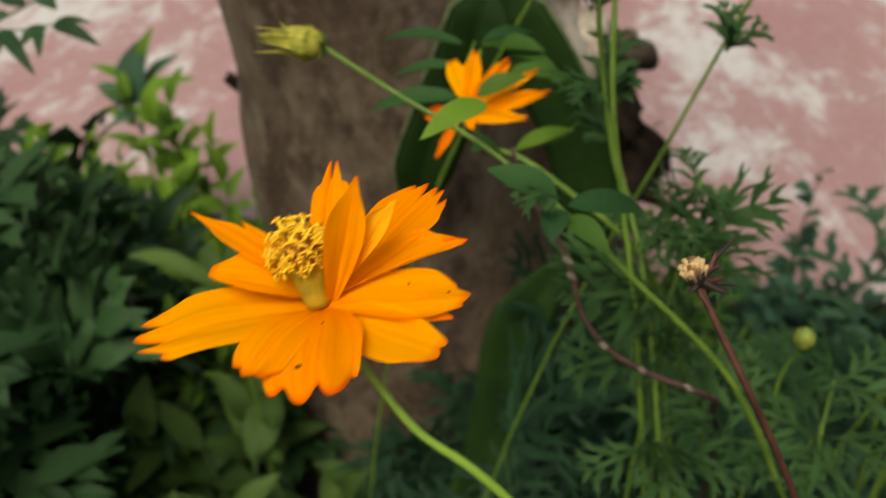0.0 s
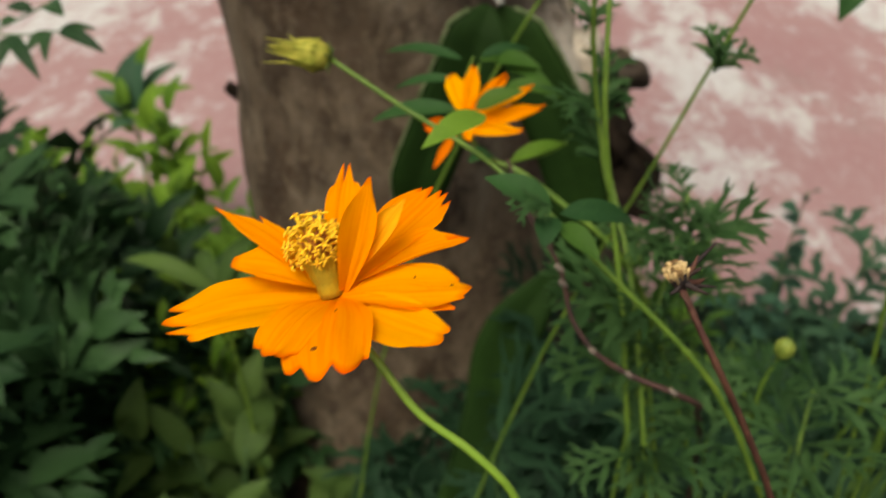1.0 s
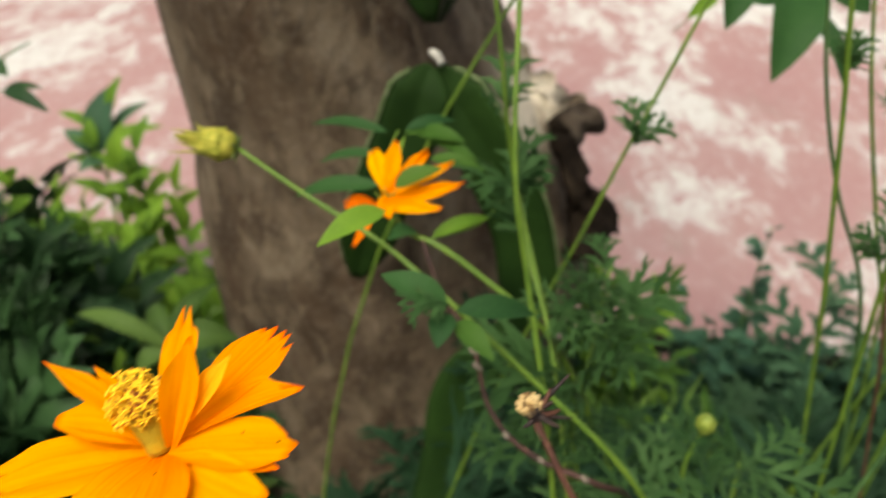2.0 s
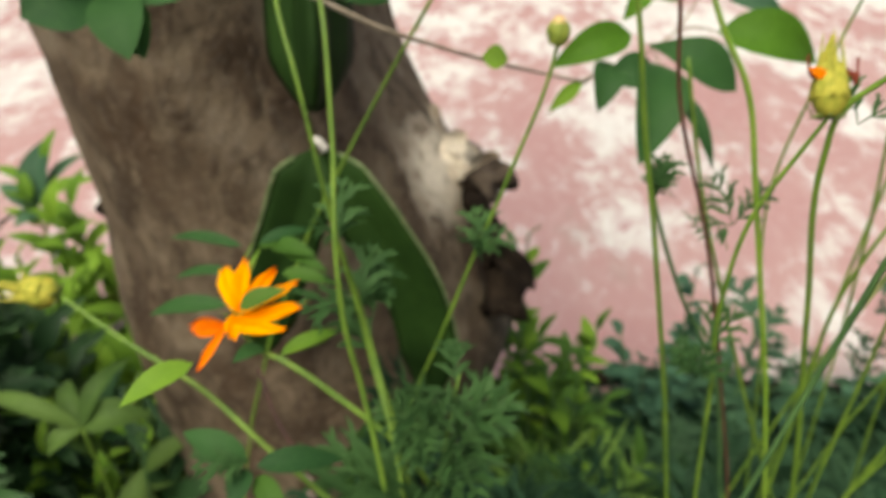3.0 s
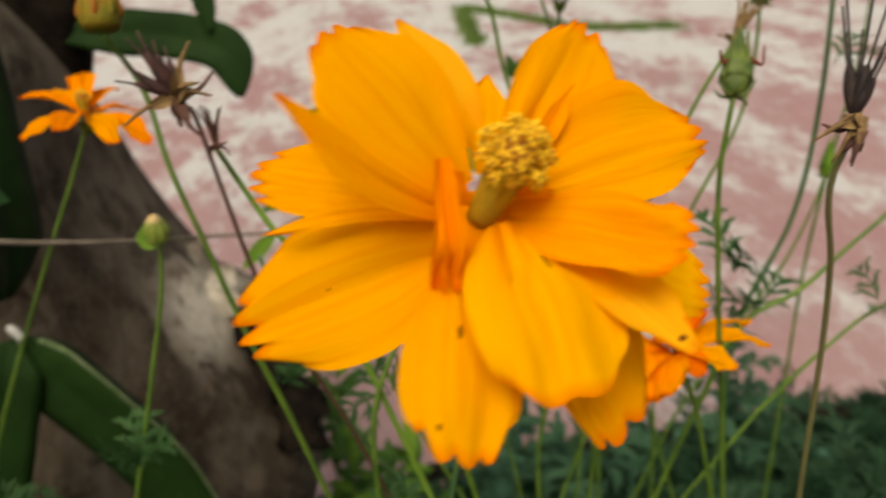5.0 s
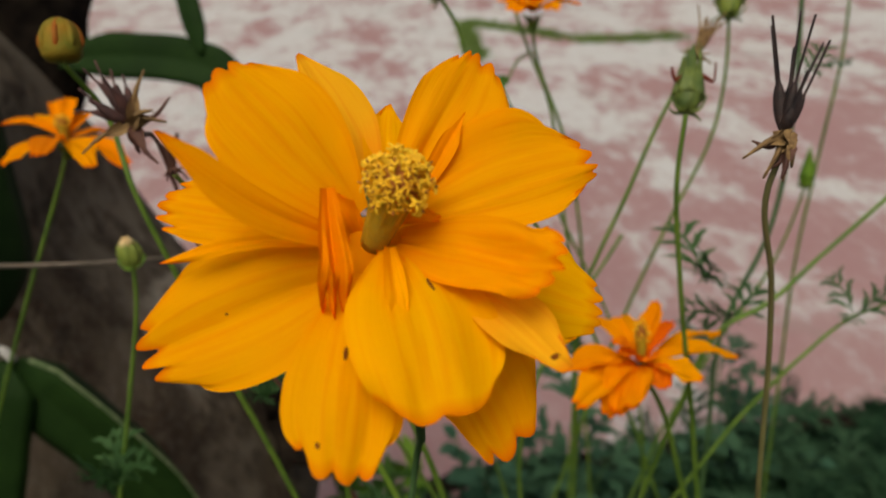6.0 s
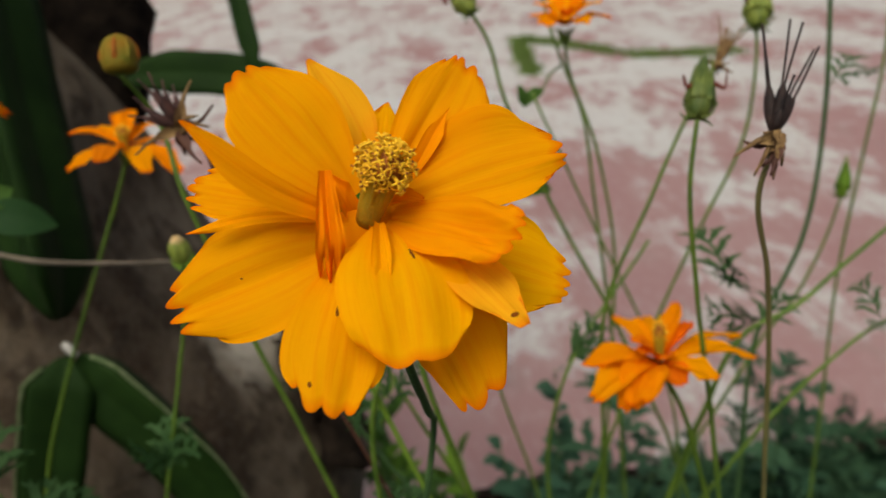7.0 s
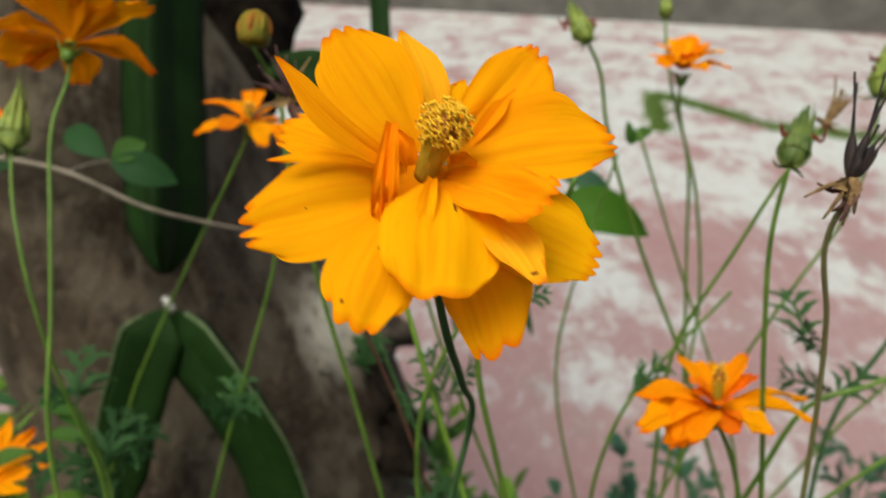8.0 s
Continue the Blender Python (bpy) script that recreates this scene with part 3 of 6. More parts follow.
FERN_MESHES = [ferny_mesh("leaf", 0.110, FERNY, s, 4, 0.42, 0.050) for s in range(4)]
TEAL_FERN = [ferny_mesh("leaf", 0.085, WEED, s + 40, 2, 0.42, 0.10) for s in range(3)]
FRESH_FERN = [ferny_mesh("leaf", 0.06, FRESHFERN, s + 9, 2, 0.44, 0.085) for s in range(3)]
SHRUB_MESHES = [leaf_mesh("leaf", 0.085, 0.015 + 0.003 * s, SHRUB, droop=0.05 + 0.05 * s) for s in range(3)]
MID_MESHES = [leaf_mesh("leaf", 0.055, 0.008 + 0.002 * s, MIDGREEN, droop=0.1) for s in range(2)]
FRESH_MESHES = [leaf_mesh("leaf", 0.05, 0.010 + 0.003 * s, FRESH, droop=0.05 + 0.06 * s) for s in range(3)]
TEAL_LONG = [ferny_mesh("leaf", 0.11, TEALWEED, s + 90, 3, 0.44, 0.058) for s in range(3)]
NARROW_FERN = [ferny_mesh("leaf", 0.080, FRESHFERN, s + 70, 3, 0.40, 0.055) for s in range(3)]
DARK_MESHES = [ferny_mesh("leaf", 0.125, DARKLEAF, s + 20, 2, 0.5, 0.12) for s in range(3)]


def rand_way(rnd, up_low, up_high):
    a, u = rnd.uniform(0, 2 * math.pi), rnd.uniform(up_low, up_high)
    c = math.sqrt(max(0.0, 1 - u * u))
    return Vector((math.cos(a) * c, math.sin(a) * c, u))


def leafy_plant(name, at, height, spread, stems, per, meshes, seed, label, category, mat=None, bare=0.1, lean=(0, 0), size=(0.7, 1.2), rise=(-0.1, 0.75), group=""):
    """Stems from one foot with leaves set all along them."""
    rnd = random.Random(seed)
    at = Vector(at)
    thing = root(name, at, label, category, group)
    for k in range(stems):
        a = 2 * math.pi * (k + rnd.random()) / stems
        s = spread * rnd.uniform(0.25, 1.0)
        h = height * rnd.uniform(0.65, 1.0) * (1 - 0.25 * s / max(spread, 1e-3))
        top = at + Vector((math.cos(a) * s + lean[0], math.sin(a) * s + lean[1], h))
        mid = at.lerp(top, 0.5) + Vector((rnd.uniform(-0.15, 0.15) * s, rnd.uniform(-0.15, 0.15) * s, h * 0.08))
        line = smooth_line([at + Vector((math.cos(a), math.sin(a), 0)) * 0.01, mid, top], 6)
        bm = bmesh.new()
        tube(bm, line, (0.0022, 0.0009), 6)
        part("stem", bm, mat or STEM_DARK, thing)
        for j in range(per):
            f = bare + (1 - bare) * (j + rnd.random()) / per
            q = f * (len(line) - 1)
            p = line[int(q)].lerp(line[min(int(q) + 1, len(line) - 1)], q - int(q))
            way = rand_way(rnd, *rise)
            if f > 0.93:
                way = (way + Vector((0, 0, 1.2))).normalized()
            put("leaf", rnd.choice(meshes), thing, p, way, (0.1, -0.15, 1), rnd.uniform(*size) * (1.05 - 0.25 * f))
    return thing


# ---- ground, pavement, far wall ----
def ground():
    bm = bmesh.new()
    n = 60
    xs = [math.copysign(abs(i / n) ** 3 * 120, i) for i in range(-n, n + 1)]
    grid = [[bm.verts.new((x, y + 0.4, -0.035 + (0.012 * noise.noise((x * 9, y * 9, 0)) + 0.008 * noise.noise((x * 31, y * 31, 3)) if abs(x) < 3 and abs(y) < 3 else 0))) for x in xs] for y in xs]
    for a, b in zip(grid, grid[1:]):
        for i in range(len(xs) - 1):
            bm.faces.new((a[i], a[i + 1], b[i + 1], b[i]))
    tagged(part("ground", bm, SOIL, None), "dark bare garden soil of the flower bed, plant shade put into its colour", "ground", kind="structure")


def pavement():
    bm = bmesh.new()
    nx = 90
    edge = []
    for i in range(nx + 1):
        x = -7.0 + 16.0 * i / nx
        edge.append((x, 0.886 + 0.022 * noise.noise((x * 5, 0, 0)) + 0.010 * noise.noise((x * 23, 0, 5))))
    rows = [[bm.verts.new((x, y, -0.09)) for x, y in edge], [bm.verts.new((x, y, -0.008)) for x, y in edge], [bm.verts.new((x, y + 0.01, 0)) for x, y in edge]]
    for f in (0.05, 0.15, 0.4, 1.0):
        rows.append([bm.verts.new((x, y + 0.01 + f * (11.5 - y), 0)) for x, y in edge])
    for a, b in zip(rows, rows[1:]):
        for i in range(nx):
            bm.faces.new((a[i], a[i + 1], b[i + 1], b[i]))
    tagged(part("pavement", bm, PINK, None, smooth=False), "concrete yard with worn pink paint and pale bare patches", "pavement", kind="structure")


def far_wall():
    bm = bmesh.new()
    bmesh.ops.create_cube(bm, size=1, matrix=pose(2.0, 8.2, 0.9, 0, 0, -25) @ Matrix.Diagonal((16, 0.2, 1.9, 1)))
    bmesh.ops.bevel(bm, geom=bm.edges[:], offset=0.02, segments=2)
    tagged(part("wall_north", bm, CONCRETE, None, smooth=False), "dark stained concrete boundary wall beyond the yard", "wall", kind="structure")


def edge_branch():
    bm = bmesh.new()
    tube(bm, smooth_line([(0.14, 0.865, -0.012), (0.22, 0.893, -0.002), (0.31, 0.905, 0.006), (0.50, 0.884, 0.000), (0.82, 0.866, 0.006), (1.06, 0.852, 0.000), (1.30, 0.862, -0.01)], 10), lambda q: 0.011 + 0.006 * math.sin(q * 9) ** 2, 12, 0.35)
    for v in bm.verts:
        v.co += Vector((noise.noise(v.co * 40), noise.noise(v.co * 40 + Vector((7, 0, 0))), noise.noise(v.co * 40 + Vector((0, 7, 0))))) * 0.004
    tagged(part("fallen_branch", bm, ROT_SHADE, None), "dark rotting branch lying along the edge of the yard", "branch")


ground()
edge_branch()
pavement()
far_wall()


# ---- tree trunk ----
RIGHT = [(-0.1, 0.07), (0.1, 0.06), (0.20, 0.08), (0.27, 0.104), (0.32, 0.116), (0.36, 0.106), (0.41, 0.088), (0.46, 0.070), (0.49, 0.055), (0.52, 0.038), (0.55, 0.022), (0.58, 0.008), (0.61, -0.006), (0.66, -0.018), (0.74, -0.035), (0.80, -0.072), (1.05, -0.11), (1.8, -0.16)]


def tree():
    thing = root("tree", (-0.11, 0.60, -0.035), "old grey-brown tree trunk with a broken decayed limb", "tree")
    bm = bmesh.new()
    nz, na = 110, 96
    rings = []
    zs, xs = zip(*RIGHT)
    for j in range(nz + 1):
        z = -0.08 + 1.9 * j / nz
        zz = [z - 0.015, z, z + 0.015]
        right = float(np.mean(np.interp(zz, zs, xs)))
        left = -0.256 - 0.012 * math.exp(-((z - 0.4) / 0.12) ** 2) - 0.13 * max(0.0, min(z, 0.8) - 0.5) - 0.03 * math.exp(-(z + 0.05) / 0.08)
        cx, rx = (left + right) / 2, (right - left) / 2
        ring = []
        for i in range(na):
            a = 2 * math.pi * i / na
            p = Vector((math.cos(a), math.sin(a), z * 2.4))
            k = 1 + 0.07 * noise.noise(p * 1.5) + 0.045 * noise.noise(p * 4.2) + 0.018 * noise.noise(p * 13)
            ry = 0.135 + 0.04 * math.exp(-(z + 0.05) / 0.08)
            back = 0.075 * max(0.0, math.cos(a)) ** 2 * min(1.0, max(0.0, (0.8 - z) / 0.15))
            ring.append(bm.verts.new((cx + rx * math.cos(a) * (1 + 0.4 * (k - 1)), 0.60 + back + 0.10 * max(0.0, z - 0.45) * max(0.0, -math.cos(a)) + ry * k * math.sin(a), z)))
        rings.append(ring)
    for a, b in zip(rings, rings[1:]):
        for i in range(na):
            bm.faces.new((a[i], a[(i + 1) % na], b[(i + 1) % na], b[i]))
    bm.faces.new(rings[-1])
    part("trunk", bm, BARK, thing)

    def lump(name, line, radius, mat, label, rough=0.25, sides=22):
        bm = bmesh.new()
        tube(bm, smooth_line(line, 6), radius, sides)
        for v in bm.verts:
            v.co += Vector((1, 1, 1)) * 0.0 + (v.co - Vector(line[0])).normalized() * 0.03 * rough * noise.noise(v.co * 38) + Vector((noise.noise(v.co * 70), noise.noise(v.co * 70 + Vector((9, 0, 0))), noise.noise(v.co * 70 + Vector((0, 9, 0))))) * 0.012 * rough
        part(name, bm, mat, thing, label)

    lump("limb_stub", [(0.0, 0.655, 0.503), (0.035, 0.660, 0.498), (0.064, 0.665, 0.490), (0.082, 0.667, 0.486)], (0.033, 0.014), BARK, "grey bare wood of the broken limb", 1.1)
    lump("limb_end", [(0.0653, 0.6341, 0.4815), (0.0819, 0.6409, 0.4906), (0.0980, 0.6499, 0.4939)], (0.017, 0.015), KNOB, "dark rotten end of the broken limb", 0.8)
    lump("decayed_wood", [(0.0567, 0.6147, 0.4983), (0.0705, 0.6032, 0.4701), (0.0879, 0.5975, 0.4412), (0.0984, 0.5908, 0.4115), (0.1002, 0.5803, 0.3766)], (0.006, 0.023), ROT_SHADE, "black rotted wood below the broken limb", 0.9)
    # side limb is near-black: its shade behind the trunk is put into the colour
    lump("side_limb", [(-0.10, 0.66, 0.64), (-0.06, 0.69, 0.74), (-0.04, 0.71, 0.84), (-0.01, 0.74, 1.1), (0.04, 0.8, 1.7)], (0.045, 0.05), ROT_SHADE, "limb behind the trunk, coloured near-black for its shade", 0.4)
    lump("upper_limb", [(-0.24, 0.60, 1.65), (-0.30, 0.62, 1.95), (-0.42, 0.60, 2.3), (-0.50, 0.66, 2.8)], (0.10, 0.03), BARK, "upper limb of the trunk", 0.5)
    lump("upper_limb", [(-0.22, 0.60, 1.65), (-0.14, 0.56, 2.0), (-0.05, 0.45, 2.4), (0.05, 0.40, 2.9)], (0.10, 0.03), BARK, "upper limb of the trunk", 0.5)
    lump("bark_knob", [(-0.245, 0.605, 0.455), (-0.264, 0.603, 0.466), (-0.274, 0.603, 0.480)], (0.012, 0.004), ROT_SHADE, "small dark knob", 0.5, 12)


tree()


# ---- climbing cactus on the trunk ----
def cactus_joint(parent, line, width, spin, label="", margin=False):
    """One joint: a thick three-winged stem with softly scalloped edges."""
    bm = bmesh.new()
    pts = smooth_line(line, 8)
    rings, edge, side = [], [], None
    n = 36
    for k, q in enumerate(pts):
        s = k / (len(pts) - 1)
        ahead = (pts[min(k + 1, len(pts) - 1)] - pts[max(k - 1, 0)]).normalized()
        side = Vector(spin) - ahead * Vector(spin).dot(ahead) if side is None else side - ahead * side.dot(ahead)
        side.normalize()
        up = ahead.cross(side)
        size = width * min(1.0, 0.10 + 1.45 * math.sin(math.pi * (0.01 + 0.98 * s)) ** 0.8) * (1 + 0.012 * math.sin(s * 26))
        ring = []
        for i in range(n):
            a = 2 * math.pi * i / n
            off = abs((a + math.pi / 3) % (2 * math.pi / 3) - math.pi / 3)
            flat = 0.5 / math.cos(math.pi / 3 - off)
            ring.append(bm.verts.new(q + (side * math.cos(a) + up * math.sin(a)) * size * flat * (1 - 0.22 * math.sin(off * 1.5) ** 2)))
        edge.append(q + side * size)
        rings.append(ring)
    for a, b in zip(rings, rings[1:]):
        for i in range(n):
            bm.faces.new((a[i], a[(i + 1) % n], b[(i + 1) % n], b[i]))
    bm.faces.new(rings[0][::-1])
    bm.faces.new(rings[-1])
    joint = part("joint", bm, CACTUS, parent, label)
    if margin:
        bm = bmesh.new()
        tube(bm, edge[2:-2], lambda q: 0.0016 - 0.0010 * q, 6, 0.3)
        part("margin", bm, CACTUS_RIM, joint, "pale corky edge of the joint")


def cactus():
    thing = root("climbing_cactus", (-0.035, 0.46, 0.61), "dark green three-winged climbing cactus clinging to the trunk", "cactus")
    cactus_joint(thing, [(-0.0355, 0.4384, 0.6432), (-0.0360, 0.4556, 0.6976), (-0.0387, 0.4825, 0.7761), (-0.0436, 0.5239, 0.8764)], 0.031, (0.25, -1, 0))
    cactus_joint(thing, [(-0.0315, 0.4380, 0.6160), (-0.0180, 0.4330, 0.5980), (0.0030, 0.4290, 0.5660), (0.0245, 0.4290, 0.5200), (0.0340, 0.4300, 0.4740), (0.0330, 0.4330, 0.4100)], 0.0245, (0.59, -0.52, 0.64), "", True)
    cactus_joint(thing, [(-0.0372, 0.4340, 0.6187), (-0.0440, 0.4300, 0.5980), (-0.0560, 0.4270, 0.5660), (-0.0729, 0.4270, 0.5208), (-0.0920, 0.4350, 0.4524)], 0.0235, (-0.8, -0.55, 0.2), "", True)
    cactus_joint(thing, [(0.0955, 0.6425, 0.6850), (0.0900, 0.6590, 0.7150), (0.0650, 0.6680, 0.7255), (0.0271, 0.6733, 0.7325), (-0.0353, 0.6623, 0.7416)], 0.021, (0, 1, 0.2))
    cactus_joint(thing, [(0.0803, 0.6567, 0.7332), (0.0761, 0.6727, 0.7650), (0.0715, 0.6979, 0.8155), (0.0625, 0.7484, 0.9165)], 0.010, (1, -0.3, 0))
    cactus_joint(thing, [(0.0250, 0.4330, 0.4250), (-0.0100, 0.4199, 0.3611), (-0.0179, 0.4104, 0.2922), (-0.0341, 0.3882, 0.2153), (-0.09, 0.46, -0.03)], 0.026, (0.8, -0.5, 0))
    bm = bmesh.new()
    tube(bm, smooth_line([(-0.0366, 0.4364, 0.6262), (-0.0325, 0.4325, 0.6250), (-0.0290, 0.4290, 0.6212)], 5), lambda q: 0.0012 + 0.0018 * math.sin(math.pi * (0.15 + 0.7 * q)), 9, 0.4)
    part("scar", bm, CORK, thing, "pale corky scar where the joints meet")


cactus()


# ---- the toothed orange flower in front of the trunk ----
def flower_single():
    thing = root("cosmos_flower", (0.03, 0.02, -0.03), "orange cosmos flower in full bloom on a curved green stem", "flower", "cosmos flowers")
    b = Vector((-0.0496, 0.0674, 0.6874))
    top = Vector((-0.0536, 0.0715, 0.6991))
    ax = Vector((-0.0516, 0.0656, 0.7011)) - b
    S = lambda base, tip, left, right, mat=PETAL, face=ax, **k: shaped_petal(thing, base, tip, face, left, right, mat, **k)
    S((-0.0500, 0.0704, 0.6880), (-0.0511, 0.0907, 0.7009), 0.0028, 0.0040, seed=5, teeth=2.6, notch=0.16, end=0.45, full=0.7)
    S((-0.0534, 0.0720, 0.6889), (-0.0650, 0.0789, 0.6956), 0.0014, 0.0012, seed=4, teeth=1, notch=0.02, end=0.1)
    S((-0.0528, 0.0699, 0.6894), (-0.0716, 0.0757, 0.6990), 0.0020, 0.0023, seed=3, teeth=1, notch=0.02, end=0.08, full=0.5)
    S((-0.0460, 0.0706, 0.6894), (-0.0331, 0.0913, 0.6957), 0.0062, 0.0064, seed=7, teeth=5, notch=0.15, full=0.72, end=0.72)
    S((-0.0447, 0.0699, 0.6926), (-0.0375, 0.0752, 0.7035), 0.0022, 0.0016, PETAL_LIGHT, Vector((0.2, -0.5, 0.8)), seed=8, teeth=1, notch=0.02, end=0.2, cup=0.5)
    S((-0.0467, 0.0689, 0.6888), (-0.0266, 0.0781, 0.6943), 0.0046, 0.0026, seed=9, teeth=2, notch=0.06, full=0.7, end=0.25, cup=0.5)
    S((-0.0474, 0.0674, 0.6887), (-0.0432, 0.0740, 0.7078), 0.0036, 0.0025, PETAL, Vector((0.35, -0.85, 0.3)), seed=6, teeth=1, notch=0.02, full=0.6, end=0.3, cup=0.35)
    S((-0.0515, 0.0681, 0.6884), (-0.0667, 0.0669, 0.6933), 0.0028, 0.0062, seed=2, teeth=1, notch=0.03, full=0.55, end=0.5, cup=0.3)
    S((-0.0508, 0.0668, 0.6874), (-0.0748, 0.0551, 0.6896), 0.0064, 0.0064, seed=1, teeth=3.4, notch=0.14, full=0.5, end=0.78, cup=0.1, foot=0.3)
    S((-0.0494, 0.0671, 0.6875), (-0.0255, 0.0671, 0.6913), 0.0054, 0.0050, seed=10, teeth=2, notch=0.06, full=0.72, end=0.62, spots=((-0.2, 0.86, 0.0003, 0.0003), (-0.5, 0.6, 0.0003, 0.0002)))
    S((-0.0483, 0.0669, 0.6872), (-0.0285, 0.0573, 0.6895), 0.0036, 0.0066, seed=11, teeth=2, notch=0.05, full=0.6, end=0.75, foot=0.3)
    S((-0.0487, 0.0666, 0.6877), (-0.0280, 0.0632, 0.6902), 0.0042, 0.0024, seed=14, teeth=2, notch=0.05, full=0.65, end=0.4, cup=0.2)
    S((-0.0498, 0.0667, 0.6871), (-0.0553, 0.0485, 0.6912), 0.0040, 0.0060, seed=13, teeth=1.5, notch=0.08, full=0.45, end=0.8, foot=0.4, cup=-0.2, bend=0.1)
    S((-0.0487, 0.0666, 0.6877), (-0.0458, 0.0455, 0.6908), 0.0070, 0.0078, seed=12, teeth=2.7, notch=0.13, full=0.5, end=0.86, foot=0.4, cup=-0.15, bend=0.09, spots=((0.28, 0.72, 0.0006, 0.0004), (-0.12, 0.30, 0.0002, 0.0004), (0.55, 0.60, 0.0003, 0.0002)))
    disc(thing, b, top, 0.0048, 76, 3, 0.35, 0.40)
    calyx(thing, b - ax.normalized() * 0.0045, ax, 0.008, STEM)
    stem(thing, [b - ax.normalized() * 0.004, (-0.0423, 0.0629, 0.6787), (-0.0327, 0.0576, 0.6695), (-0.0248, 0.0558, 0.6644), (-0.0176, 0.0541, 0.6578), (-0.0113, 0.0541, 0.6400), (0.1294, 0.0541, -0.0300)], 0.0008, 0.0011, STEM_LIME)


# ---- the large double flower ----
def flower_double():
    thing = root("cosmos_flower", (0.20, 0.13, -0.03), "large golden orange double cosmos flower with crumpled petals", "flower", "cosmos flowers")
    b = Vector((0.1679, 0.1162, 0.8127))
    ax = Vector((0.1723, 0.1011, 0.8269)) - b

    def P(base, tip, left, right, mat=PETAL_GOLD, **k):
        shaped_petal(thing, base, tip, ax, left, right, mat, **k)

    # the back row
    P((0.1707, 0.1171, 0.8083), (0.1966, 0.1104, 0.8002), 0.0090, 0.0076, seed=21, teeth=6, notch=0.05, end=0.62)
    P((0.1706, 0.1165, 0.8077), (0.1798, 0.0987, 0.7891), 0.0100, 0.0050, seed=22, teeth=3.0, notch=0.13, end=0.74, cup=0.2)
    P((0.1699, 0.1224, 0.8157), (0.1737, 0.1327, 0.8260), 0.0034, 0.0028, seed=23, teeth=1, notch=0.02, end=0.3)
    P((0.1710, 0.1208, 0.8151), (0.1862, 0.1303, 0.8317), 0.0050, 0.0092, seed=24, teeth=5, notch=0.05, full=0.72, end=0.62)
    P((0.1638, 0.1182, 0.8131), (0.1410, 0.1270, 0.8178), 0.0046, 0.0060, seed=25, teeth=5, notch=0.08, full=0.75, end=0.85, crumple=0.16)
    P((0.1686, 0.1248, 0.8187), (0.1621, 0.1345, 0.8339), 0.0034, 0.0052, PETAL_LIGHT, seed=30, teeth=1, notch=0.02, full=0.42, end=0.25, foot=0.5)
    P((0.1652, 0.1134, 0.8091), (0.1603, 0.0913, 0.7977), 0.0064, 0.0077, seed=26, teeth=3.6, notch=0.09, full=0.66, end=0.74, cup=-0.1, spots=((0.15, 0.42, 0.0003, 0.0010), (0.45, 0.86, 0.0003, 0.0004)))
    P((0.1766, 0.1152, 0.8082), (0.1867, 0.0951, 0.8042), 0.0036, 0.0044, PETAL_LIGHT, seed=27, teeth=1, notch=0.02, full=0.62, end=0.5, cup=0.3, spots=((0.05, 0.90, 0.0006, 0.0004),))
    # the broad petals
    P((0.1715, 0.1183, 0.8138), (0.1992, 0.1200, 0.8178), 0.0104, 0.0058, seed=28, teeth=5, notch=0.07, full=0.62, end=0.52)
    P((0.1664, 0.1186, 0.8158), (0.1528, 0.1266, 0.8352), 0.0090, 0.0074, seed=29, teeth=4, notch=0.04, full=0.6, end=0.62)
    P((0.1640, 0.1154, 0.8138), (0.1423, 0.1143, 0.8157), 0.0012, 0.0012, seed=32, teeth=1, notch=0.02, curve=0.0013, end=0.15, foot=0.6)
    P((0.1660, 0.1140, 0.8110), (0.1373, 0.1122, 0.8042), 0.0088, 0.0092, seed=33, teeth=4.2, notch=0.10, full=0.52, end=0.58, cup=0.08, bend=0.04, spots=((0.1, 0.60, 0.0002, 0.0002),))
    P((0.1641, 0.1155, 0.8147), (0.1467, 0.1107, 0.8327), 0.0028, 0.0020, seed=31, teeth=1.6, notch=0.04, curve=-0.0022, end=0.34, foot=0.55, cup=0.1, bend=0.04)
    # the folded and crumpled inner petals
    P((0.1713, 0.1160, 0.8129), (0.1880, 0.1003, 0.8138), 0.0050, 0.0050, PETAL_WARM, seed=35, teeth=5, notch=0.05, full=0.40, end=1.0, crumple=0.24, curl=0.10, foot=0.4, bend=0.02, cup=0.02)
    P((0.1705, 0.1153, 0.8124), (0.1721, 0.0922, 0.8030), 0.0094, 0.0090, seed=34, teeth=2.2, notch=0.03, full=0.55, end=0.76, cup=-0.06, bend=0.09, foot=0.2, spots=((-0.28, 0.33, 0.00025, 0.0012),))
    P((0.1633, 0.1137, 0.8222), (0.1621, 0.1072, 0.8080), 0.0019, 0.0021, PETAL, seed=36, teeth=3, notch=0.2, full=0.75, end=1.0, foot=0.45, cup=0.9, crumple=0.9, curl=0.3)
    P((0.1688, 0.1146, 0.8122), (0.1672, 0.1065, 0.8060), 0.0011, 0.0012, PETAL, seed=39, teeth=2, notch=0.1, cup=0.9, crumple=0.3, foot=0.7)
    P((0.1697, 0.1132, 0.8134), (0.1688, 0.1010, 0.8075), 0.0012, 0.0016, seed=37, teeth=2, notch=0.1, cup=0.7, crumple=0.3, foot=0.5)
    P((0.1741, 0.1202, 0.8158), (0.1825, 0.1238, 0.8259), 0.0013, 0.0014, PETAL, seed=38, teeth=1, notch=0.02, cup=0.6, end=0.1)
    P((0.1720, 0.1170, 0.8150), (0.1765, 0.1140, 0.8160), 0.0012, 0.0012, PETAL, seed=40, teeth=3, notch=0.15, cup=0.9, crumple=0.5, foot=0.7)
